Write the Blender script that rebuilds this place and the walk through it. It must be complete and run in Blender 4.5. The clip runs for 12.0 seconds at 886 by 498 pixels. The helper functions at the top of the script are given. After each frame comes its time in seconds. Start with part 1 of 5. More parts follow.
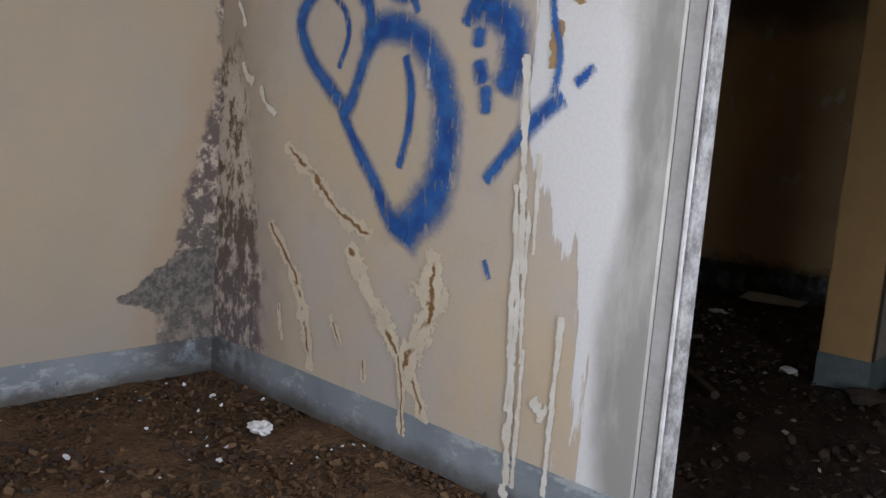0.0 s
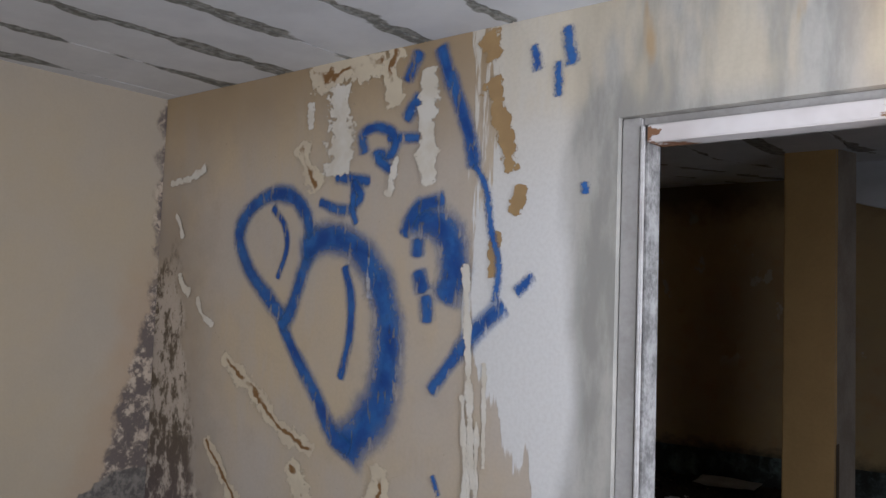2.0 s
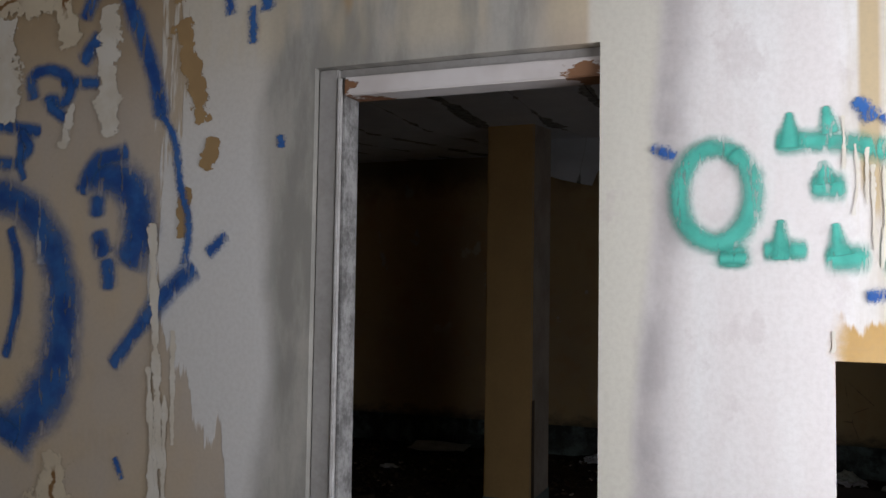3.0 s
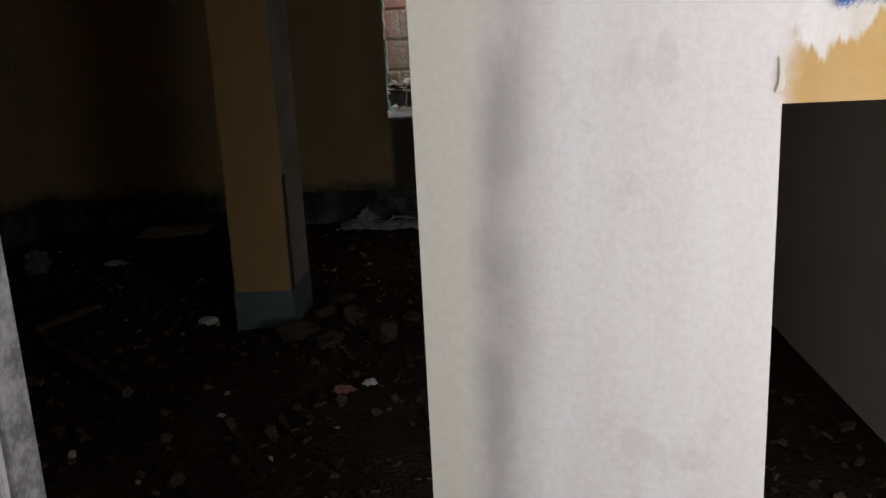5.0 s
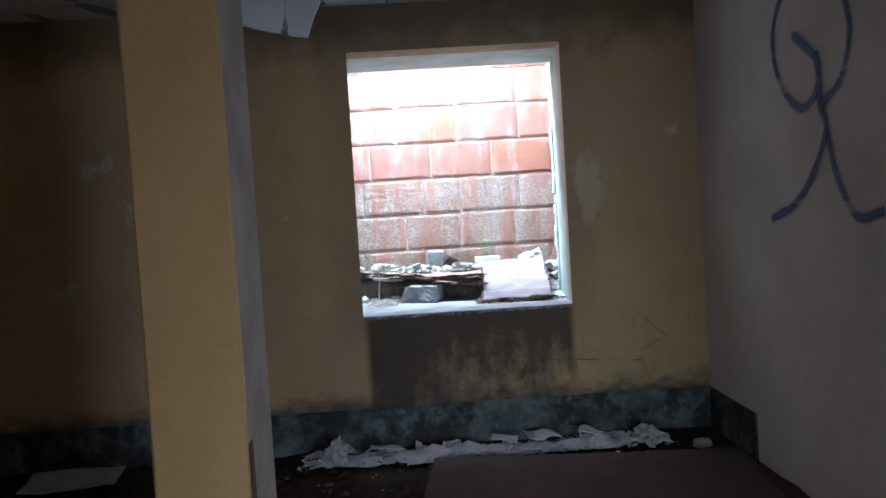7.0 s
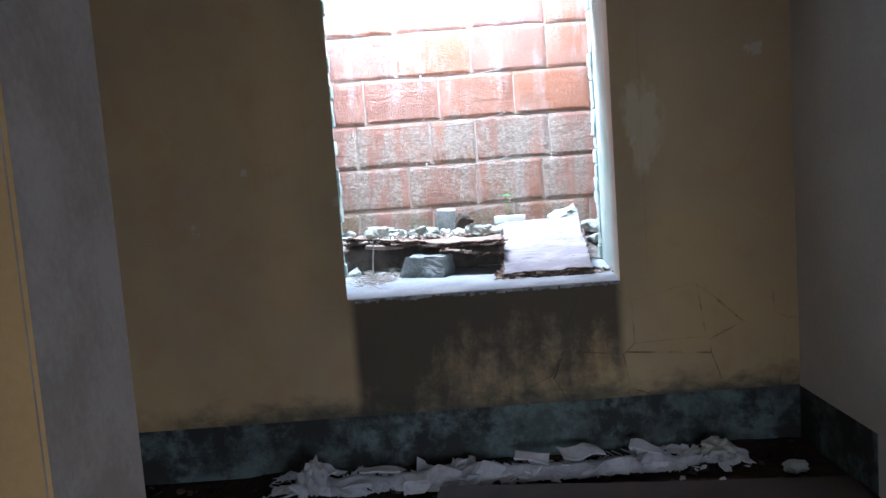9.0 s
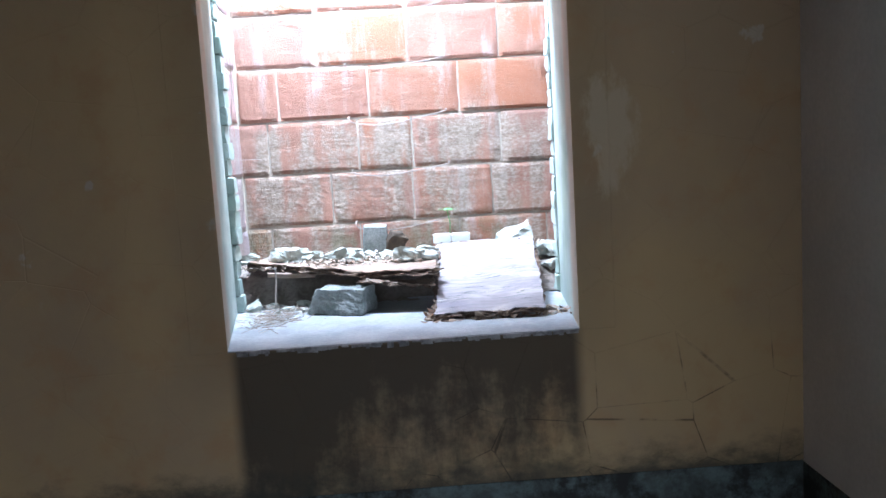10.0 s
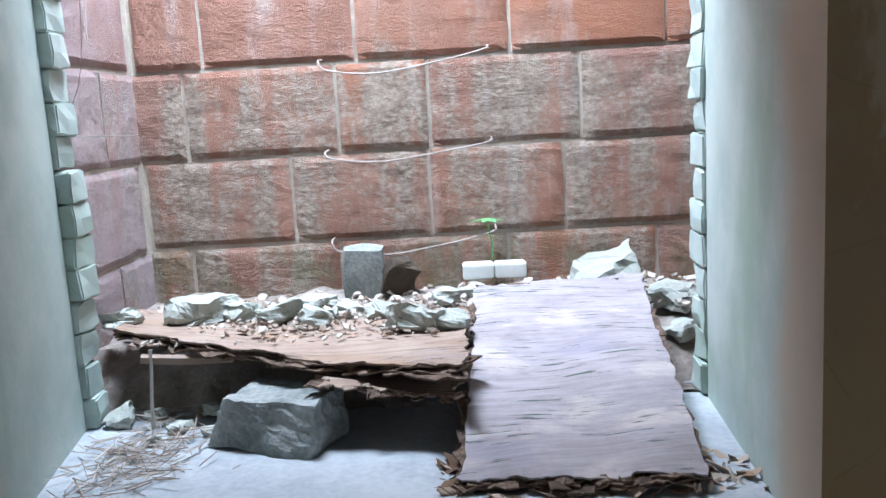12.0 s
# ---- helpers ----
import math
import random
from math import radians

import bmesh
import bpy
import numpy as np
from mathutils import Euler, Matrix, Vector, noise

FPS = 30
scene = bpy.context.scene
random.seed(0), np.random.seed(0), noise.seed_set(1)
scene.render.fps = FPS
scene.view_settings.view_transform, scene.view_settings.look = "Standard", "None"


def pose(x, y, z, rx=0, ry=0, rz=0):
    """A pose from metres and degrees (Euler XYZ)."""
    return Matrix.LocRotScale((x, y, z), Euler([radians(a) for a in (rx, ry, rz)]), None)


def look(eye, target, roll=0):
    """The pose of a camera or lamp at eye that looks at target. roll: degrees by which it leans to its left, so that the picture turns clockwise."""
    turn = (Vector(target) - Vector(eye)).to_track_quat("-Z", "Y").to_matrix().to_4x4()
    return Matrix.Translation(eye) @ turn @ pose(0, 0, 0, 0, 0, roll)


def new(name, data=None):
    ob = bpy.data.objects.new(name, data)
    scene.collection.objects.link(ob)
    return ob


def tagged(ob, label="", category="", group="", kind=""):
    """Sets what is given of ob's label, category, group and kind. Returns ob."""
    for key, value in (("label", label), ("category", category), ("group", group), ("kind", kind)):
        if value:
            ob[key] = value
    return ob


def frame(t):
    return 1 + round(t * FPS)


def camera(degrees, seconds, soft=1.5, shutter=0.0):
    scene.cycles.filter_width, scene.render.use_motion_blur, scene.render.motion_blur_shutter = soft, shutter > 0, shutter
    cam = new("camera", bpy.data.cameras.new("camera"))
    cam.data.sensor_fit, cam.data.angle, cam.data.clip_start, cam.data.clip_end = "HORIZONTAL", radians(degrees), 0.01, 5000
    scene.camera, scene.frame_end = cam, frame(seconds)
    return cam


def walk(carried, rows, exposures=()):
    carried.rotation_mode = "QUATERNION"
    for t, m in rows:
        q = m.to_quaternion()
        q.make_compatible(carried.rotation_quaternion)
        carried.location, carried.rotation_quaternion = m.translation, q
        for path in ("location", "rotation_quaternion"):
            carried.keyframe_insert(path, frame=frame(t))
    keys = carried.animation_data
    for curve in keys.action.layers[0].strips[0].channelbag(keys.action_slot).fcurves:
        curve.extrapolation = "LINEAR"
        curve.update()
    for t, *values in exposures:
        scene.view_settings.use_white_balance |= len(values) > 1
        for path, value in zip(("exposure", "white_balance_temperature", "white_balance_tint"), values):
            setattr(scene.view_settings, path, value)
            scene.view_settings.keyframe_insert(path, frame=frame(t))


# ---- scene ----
cam = camera(55.0, 12.0)
PATH = [
    (0, (1.695, -0.206, 1.386), (0.353, 1.248, 1.093), 4.3),
    (0.5, (1.637, -0.233, 1.434), (0.33, 1.256, 1.163), 3.3),
    (1, (1.654, -0.227, 1.478), (0.337, 1.267, 1.296), 2.6),
    (1.5, (1.64, -0.195, 1.522), (0.344, 1.329, 1.529), 2.0),
    (2, (1.648, -0.161, 1.49), (0.377, 1.378, 1.626), 2.1),
    (2.5, (1.64, -0.108, 1.496), (0.558, 1.568, 1.648), 1.1),
    (3, (1.668, 0.003, 1.432), (0.94, 1.863, 1.538), 0.9),
    (3.2, (1.679, 0.064, 1.437), (1.082, 1.972, 1.497), 1.3),
    (3.5, (1.681, 0.22, 1.422), (1.239, 2.17, 1.454), 1.1),
    (3.7, (1.659, 0.343, 1.414), (1.264, 2.303, 1.4), 0.7),
    (5.3, (1.31, 1.121, 1.399), (1.189, 3.049, 0.878), -3.0),
    (5.5, (1.27, 1.325, 1.395), (1.112, 3.248, 0.869), -2.4),
    (5.8, (1.193, 1.613, 1.438), (0.992, 3.548, 0.971), -2.9),
    (6, (1.151, 1.801, 1.491), (0.941, 3.758, 1.138), -3.7),
    (6.2, (1.073, 1.936, 1.511), (0.873, 3.904, 1.218), -3.6),
    (6.5, (0.975, 2.179, 1.459), (0.864, 4.163, 1.23), -3.7),
    (7, (0.841, 2.384, 1.496), (0.913, 4.38, 1.394), -3.5),
    (7.2, (0.818, 2.48, 1.498), (0.885, 4.477, 1.408), -4.4),
    (8.8, (0.939, 3.475, 1.5), (0.892, 5.465, 1.308), -3.2),
    (9, (0.983, 3.624, 1.485), (0.984, 5.612, 1.268), -4.2),
    (9.5, (1.129, 4.071, 1.561), (1.159, 6.058, 1.336), -4.0),
    (10, (1.211, 4.544, 1.538), (1.284, 6.528, 1.299), -3.4),
    (10.2, (1.206, 4.770, 1.565), (1.365, 6.749, 1.320), -3.0),
    (10.5, (1.268, 5.012, 1.536), (1.45, 6.988, 1.287), -4.1),
    (10.8, (1.266, 5.311, 1.558), (1.430, 7.287, 1.294), -3.3),
    (11, (1.321, 5.511, 1.558), (1.367, 7.491, 1.279), -3.0),
    (11.2, (1.334, 5.684, 1.548), (1.322, 7.659, 1.238), -2.7),
    (11.5, (1.338, 6.025, 1.544), (1.301, 8.0, 1.235), -2.2),
    (12, (1.294, 6.457, 1.532), (1.276, 8.433, 1.223), -3.3),
]
EXPOSURES = [(0, -0.08, 5700, 10), (2, -0.33, 5700, 10), (2.5, -0.85, 5900, 10), (3.0, -1.35, 6000, 10), (3.5, -1.62, 5950, 10), (5.3, -1.6, 6300, 10), (5.6, -1.0, 6000, 10), (6.0, 0.65, 5250, 10), (6.5, 0.72, 5000, 10), (7.2, 0.9, 5000, 10), (9, 0.85, 5050, 10), (10.5, 0.88, 5100, 10), (11.2, 0.65, 5200, 10), (12, 0.2, 5350, 10)]
walk(cam, [(t, look(eye, target, roll)) for t, eye, target, roll in PATH], EXPOSURES)

# ---- light ----
world = bpy.data.worlds.new("world")
scene.world = world
world.use_nodes = True
wn = world.node_tree.nodes
sky = wn.new("ShaderNodeTexSky")
sky.sky_type, sky.sun_disc = "NISHITA", False
sky.sun_elevation, sky.sun_rotation = radians(68), radians(200)
world.node_tree.links.new(sky.outputs[0], wn["Background"].inputs[0])
wn["Background"].inputs[1].default_value = 0.15

SUN = bpy.data.lights.new("sun", "SUN")
SUN.energy, SUN.angle, SUN.color = 1.1, radians(18), (1, 0.97, 0.92)
sun = new("sun", SUN)
sun.matrix_world = look((-0.6, 4.3, 11.2), (1.1, 8.9, 1.0))


def opening_lamp(name, place, target, wide, high, watts, colour):
    """Daylight that comes in through an opening."""
    data = bpy.data.lights.new(name, "AREA")
    data.shape, data.size, data.size_y, data.energy, data.color = "RECTANGLE", wide, high, watts, colour
    ob = new(name, data)
    ob.matrix_world = look(place, target)
    return ob


opening_lamp("daylight_side_opening", (2.74, 1.4, 1.35), (1.5, 2.1, 1.3), 1.3, 1.9, 96, (1.0, 0.965, 0.955))
opening_lamp("daylight_rear_opening", (0.1, -2.78, 1.45), (0.3, 2, 1.3), 1.7, 1.3, 62, (1.0, 0.97, 0.93))
opening_lamp("daylight_well_top", (0.95, 8.62, 3.4), (1.2, 9.0, 1.1), 1.2, 0.45, 180, (0.93, 0.97, 1.0))


# ---- materials ----
class Mat:
    """A node material, put together from a few short calls."""

    def __init__(self, name, rough=0.85, spec=0.3):
        self.m = bpy.data.materials.new(name)
        self.m.use_nodes = True
        self.t = self.m.node_tree
        self.b = self.t.nodes["Principled BSDF"]
        self.b.inputs["Roughness"].default_value = rough
        self.b.inputs["Specular IOR Level"].default_value = spec
        g = self.t.nodes.new("ShaderNodeNewGeometry")
        s = self.t.nodes.new("ShaderNodeSeparateXYZ")
        self.pos = g.outputs["Position"]
        self.link(self.pos, s.inputs[0])
        self.x, self.y, self.z = s.outputs
        o = self.t.nodes.new("ShaderNodeObjectInfo")
        self.random = o.outputs["Random"]
        self.island = g.outputs["Random Per Island"]

    def link(self, a, b):
        if isinstance(a, (int, float)):
            b.default_value = a
        elif isinstance(a, tuple):
            b.default_value = (*a, 1) if len(a) == 3 else a
        else:
            self.t.links.new(a, b)

    def noise(self, scale, detail=4, rough=0.6, stretch=None):
        n = self.t.nodes.new("ShaderNodeTexNoise")
        n.inputs["Scale"].default_value, n.inputs["Detail"].default_value, n.inputs["Roughness"].default_value = scale, detail, rough
        v = self.pos
        if stretch:
            q = self.t.nodes.new("ShaderNodeVectorMath")
            q.operation = "MULTIPLY"
            self.link(self.pos, q.inputs[0])
            q.inputs[1].default_value = stretch
            v = q.outputs[0]
        self.link(v, n.inputs["Vector"])
        return n.outputs[0]

    def voronoi(self, scale, feature="F1", stretch=(1, 1, 1)):
        q = self.t.nodes.new("ShaderNodeVectorMath")
        q.operation = "MULTIPLY"
        self.link(self.pos, q.inputs[0])
        q.inputs[1].default_value = stretch
        n = self.t.nodes.new("ShaderNodeTexVoronoi")
        n.feature = feature
        n.inputs["Scale"].default_value = scale
        self.link(q.outputs[0], n.inputs["Vector"])
        return n.outputs[0]

    def op(self, kind, a, b=0.0, clamp=False):
        n = self.t.nodes.new("ShaderNodeMath")
        n.operation, n.use_clamp = kind, clamp
        self.link(a, n.inputs[0])
        self.link(b, n.inputs[1])
        return n.outputs[0]

    def step(self, v, lo, hi, a=0.0, b=1.0):
        n = self.t.nodes.new("ShaderNodeMapRange")
        n.interpolation_type = "SMOOTHSTEP"
        for k, s in zip((v, lo, hi, a, b), n.inputs):
            self.link(k, s)
        return n.outputs[0]

    def mul(self, *v):
        out = v[0]
        for k in v[1:]:
            out = self.op("MULTIPLY", out, k)
        return out

    def add(self, a, b):
        return self.op("ADD", a, b)

    def mix(self, f, a, b):
        n = self.t.nodes.new("ShaderNodeMix")
        n.data_type = "RGBA"
        self.link(f, n.inputs[0])
        self.link(a, n.inputs[6])
        self.link(b, n.inputs[7])
        return n.outputs[2]

    def bump(self, height, strength=0.3, distance=0.01):
        n = self.t.nodes.new("ShaderNodeBump")
        n.inputs["Strength"].default_value, n.inputs["Distance"].default_value = strength, distance
        self.link(height, n.inputs["Height"])
        self.link(n.outputs[0], self.b.inputs["Normal"])

    def done(self, colour, rough=None):
        self.link(colour, self.b.inputs["Base Color"])
        if rough is not None:
            self.link(rough, self.b.inputs["Roughness"])
        return self.m


def plain(name, a, b, scale=6, fine=60, rough=0.85, relief=0.25, spec=0.3, varied=0.0):
    """A surface of two colours, mottled at two scales."""
    m = Mat(name, rough, spec)
    f = m.add(m.mul(m.noise(scale, 5), 0.7), m.mul(m.noise(fine, 3), 0.3))
    c = m.mix(m.step(f, 0.35, 0.65), a, b)
    if varied:
        c = m.mix(m.mul(m.random, varied), c, tuple(v * 0.45 for v in a))
    m.bump(m.noise(fine, 4), relief, 0.006)
    return m.done(c)


def wall_paint_graffiti():
    m = Mat("stained_beige_paint", 0.7, 0.25)
    lo, mid, fine = m.noise(1.3, 4), m.noise(5, 6, 0.65), m.noise(70, 3)
    drip = m.noise(1, 5, 0.6, (16, 1, 1.6))
    c = m.mix(m.step(lo, 0.35, 0.65), (0.57, 0.455, 0.31), (0.52, 0.45, 0.375))
    c = m.mix(m.mul(m.step(mid, 0.5, 0.75), 0.35), c, (0.40, 0.32, 0.24))
    c = m.mix(m.mul(m.step(m.noise(1, 5, 0.6, (5, 1, 1.3)), 0.46, 0.64), 0.45), c, (0.52, 0.465, 0.41))
    c = m.mix(m.mul(m.step(m.noise(55, 2), 0.72, 0.76), 0.6), c, (0.16, 0.12, 0.09))
    # brown damp under the ceiling
    top = m.mul(m.step(m.add(m.z, m.mul(lo, 0.5)), 2.2, 2.75), 0.7)
    c = m.mix(top, c, (0.33, 0.22, 0.10))
    # rotten corner, wider towards the floor
    reach = m.op("SUBTRACT", m.add(m.x, 2.13), m.step(m.z, 0.1, 2.0, 0.44, 0.14))
    reach = m.add(reach, m.mul(m.op("SUBTRACT", m.noise(9, 5), 0.5), 0.25))
    soft = m.mul(m.step(reach, 0.4, -0.05), m.step(m.z, 2.5, 1.7), 0.6)
    c = m.mix(soft, c, (0.27, 0.22, 0.18))
    rot = m.step(reach, 0.05, -0.03)
    lump = m.noise(13, 6, 0.75, (1.3, 1, 0.8))
    rot = m.mul(rot, m.step(m.add(m.z, m.mul(lump, 0.6)), 2.05, 1.8))
    rotc = m.mix(m.step(lump, m.step(m.z, 0.4, 1.4, 0.50, 0.42), m.step(m.z, 0.4, 1.4, 0.62, 0.52)), m.mix(m.step(m.z, 0.2, 1.0), (0.15, 0.115, 0.12), (0.12, 0.09, 0.06)), (0.52, 0.44, 0.36))
    c = m.mix(rot, c, rotc)
    # cream and white run-off left of the doorway
    left = m.step(m.z, 1.45, 0.8, -0.16, 0.13)
    d = m.add(m.op("SUBTRACT", m.x, left), m.mul(m.op("SUBTRACT", drip, 0.5), 0.55))
    white = m.mul(m.step(d, -0.012, 0.012), m.step(m.x, 0.9, 0.6))
    wc = m.mix(m.step(m.z, 1.7, 2.4), (0.74, 0.725, 0.71), (0.66, 0.61, 0.525))
    c = m.mix(white, c, wc)
    # bare grey render beside and above the doorway
    e = m.add(m.x, m.mul(m.op("SUBTRACT", m.noise(2.2, 4, 0.5, (1, 1, 0.5)), 0.5), 0.3))
    grey = m.mul(m.step(e, 0.2, 0.3), m.step(m.x, 1.2, 1.0))
    gc = m.mix(m.step(m.noise(4, 5, 0.6, (2.5, 1, 0.7)), 0.4, 0.66), (0.315, 0.305, 0.28), (0.46, 0.44, 0.40))
    c = m.mix(grey, c, gc)
    streak = m.mul(m.step(m.noise(1, 4, 0.55, (4.5, 1, 1.1)), 0.46, 0.62), m.step(m.z, 2.08, 2.2), m.step(m.x, -0.15, 0.1))
    c = m.mix(m.mul(streak, 0.55), c, (0.66, 0.57, 0.41))
    rust = m.mul(m.step(m.noise(1, 3, 0.5, (9, 1, 2.2)), 0.60, 0.70), m.step(m.z, 2.15, 2.3), m.step(m.x, -0.15, 0.1))
    c = m.mix(m.mul(rust, 0.55), c, (0.45, 0.27, 0.09))
    # white-washed part beyond the doorway
    pink = m.mix(m.step(m.noise(2.5, 5, 0.6, (3, 1, 0.6)), 0.35, 0.7), (0.79, 0.745, 0.73), (0.84, 0.82, 0.81))
    c = m.mix(m.step(m.x, 1.20, 1.23), c, pink)
    far = m.mul(m.step(m.add(m.x, m.mul(drip, 0.25)), 1.93, 2.03), 0.75)
    c = m.mix(far, c, m.mix(m.step(mid, 0.4, 0.6), (0.60, 0.53, 0.43), (0.68, 0.62, 0.53)))
    bandx = m.add(m.add(m.x, m.mul(m.z, -0.06)), m.mul(m.op("SUBTRACT", m.noise(3, 3), 0.5), 0.06))
    band = m.mul(m.step(bandx, 1.25, 1.30), m.step(bandx, 1.40, 1.30))
    c = m.mix(m.mul(m.step(bandx, 1.30, 1.26), m.step(m.x, 1.2, 1.23), 0.8), c, (0.68, 0.65, 0.55))
    blot = m.step(m.noise(6, 6, 0.7, (1, 1, 0.8)), 0.56, 0.66)
    c = m.mix(m.mul(blot, 0.3, m.step(m.x, 1.2, 1.23)), c, (0.60, 0.53, 0.52))
    c = m.mix(m.mul(band, m.step(m.noise(1, 4, 0.6, (6, 1, 2)), 0.3, 0.6, 0.45, 0.85)), c, m.mix(m.step(mid, 0.4, 0.6), (0.38, 0.35, 0.35), (0.50, 0.46, 0.45)))
    # ochre showing through above the hatch
    d2 = m.add(m.op("SUBTRACT", m.z, 1.385), m.mul(m.op("SUBTRACT", m.noise(1, 4, 0.6, (26, 1, 3)), 0.5), 0.22))
    och = m.mul(m.step(d2, 0.012, -0.012), m.step(m.add(m.x, m.mul(mid, 0.1)), 1.84, 1.88), m.step(m.z, 1.2, 1.24))
    c = m.mix(och, c, m.mix(mid, (0.50, 0.28, 0.07), (0.62, 0.43, 0.20)))
    d3 = m.mul(m.step(m.x, 1.845, 1.86), m.step(m.x, 1.905, 1.89), m.step(m.z, 1.6, 1.66), m.step(drip, 0.42, 0.5))
    c = m.mix(d3, c, (0.56, 0.44, 0.27))
    d4 = m.mul(m.step(m.add(m.x, m.mul(lo, 0.3)), 2.18, 2.24), m.step(mid, 0.45, 0.52))
    c = m.mix(d4, c, (0.52, 0.38, 0.20))
    c = m.mix(m.mul(m.step(fine, 0.35, 0.7), 0.10), c, (0.3, 0.26, 0.2))
    h = m.add(m.mul(white, 0.8), m.add(m.mul(fine, 0.25), m.mul(rot, m.mul(lump, 4.0))))
    m.bump(m.add(h, m.mul(mid, 0.7)), 0.3, 0.006)
    return m.done(c)


def wall_paint_side():
    m = Mat("yellowed_plaster_paint", 0.75, 0.25)
    lo, mid, fine = m.noise(1.0, 4), m.noise(6, 6, 0.65), m.noise(70, 3)
    c = m.mix(m.step(lo, 0.35, 0.65), (0.43, 0.355, 0.25), (0.41, 0.355, 0.285))
    c = m.mix(m.mul(m.step(m.noise(2.3, 6, 0.7), 0.45, 0.65), 0.35), c, (0.38, 0.33, 0.26))
    c = m.mix(m.mul(m.step(m.add(m.z, m.mul(mid, 0.5)), 1.2, 0.4), 0.35), c, (0.37, 0.32, 0.275))
    reach = m.op("SUBTRACT", m.op("SUBTRACT", 2.2, m.y), m.step(m.z, 0.15, 1.7, 0.32, 0.03))
    reach = m.add(reach, m.mul(m.op("SUBTRACT", m.noise(8, 5), 0.5), 0.2))
    c = m.mix(m.mul(m.step(reach, 0.25, -0.03), 0.5, m.step(m.z, 1.9, 1.4)), c, (0.40, 0.27, 0.17))
    rot = m.step(reach, 0.02, -0.03)
    lump = m.noise(13, 6, 0.75)
    c = m.mix(rot, c, m.mix(m.step(lump, 0.48, 0.6), (0.13, 0.105, 0.095), (0.50, 0.41, 0.32)))
    # dark bare patch low beside the corner
    dz = m.op("ABSOLUTE", m.op("SUBTRACT", m.z, m.step(m.y, 1.7, 2.15, 0.44, 0.5)))
    p = m.op("SUBTRACT", m.step(m.y, 1.45, 2.1, -0.05, 0.17), m.add(dz, m.mul(m.op("SUBTRACT", m.noise(7, 5), 0.5), 0.14)))
    c = m.mix(m.step(p, -0.005, 0.01), c, m.mix(m.step(m.noise(24, 6, 0.75), 0.4, 0.62), (0.085, 0.078, 0.07), (0.21, 0.185, 0.165)))
    low = m.mul(m.step(m.add(m.y, m.mul(mid, 0.2)), 1.95, 2.05), m.step(m.z, 0.42, 0.36))
    c = m.mix(low, c, m.mix(m.step(m.noise(19, 6, 0.75), 0.42, 0.6), (0.11, 0.10, 0.09), (0.27, 0.23, 0.19)))
    c = m.mix(m.mul(m.step(fine, 0.35, 0.7), 0.08), c, (0.3, 0.25, 0.18))
    m.bump(m.add(m.mul(mid, 0.5), m.add(m.mul(fine, 0.25), m.mul(rot, m.mul(lump, 4.0)))), 0.4, 0.006)
    return m.done(c)


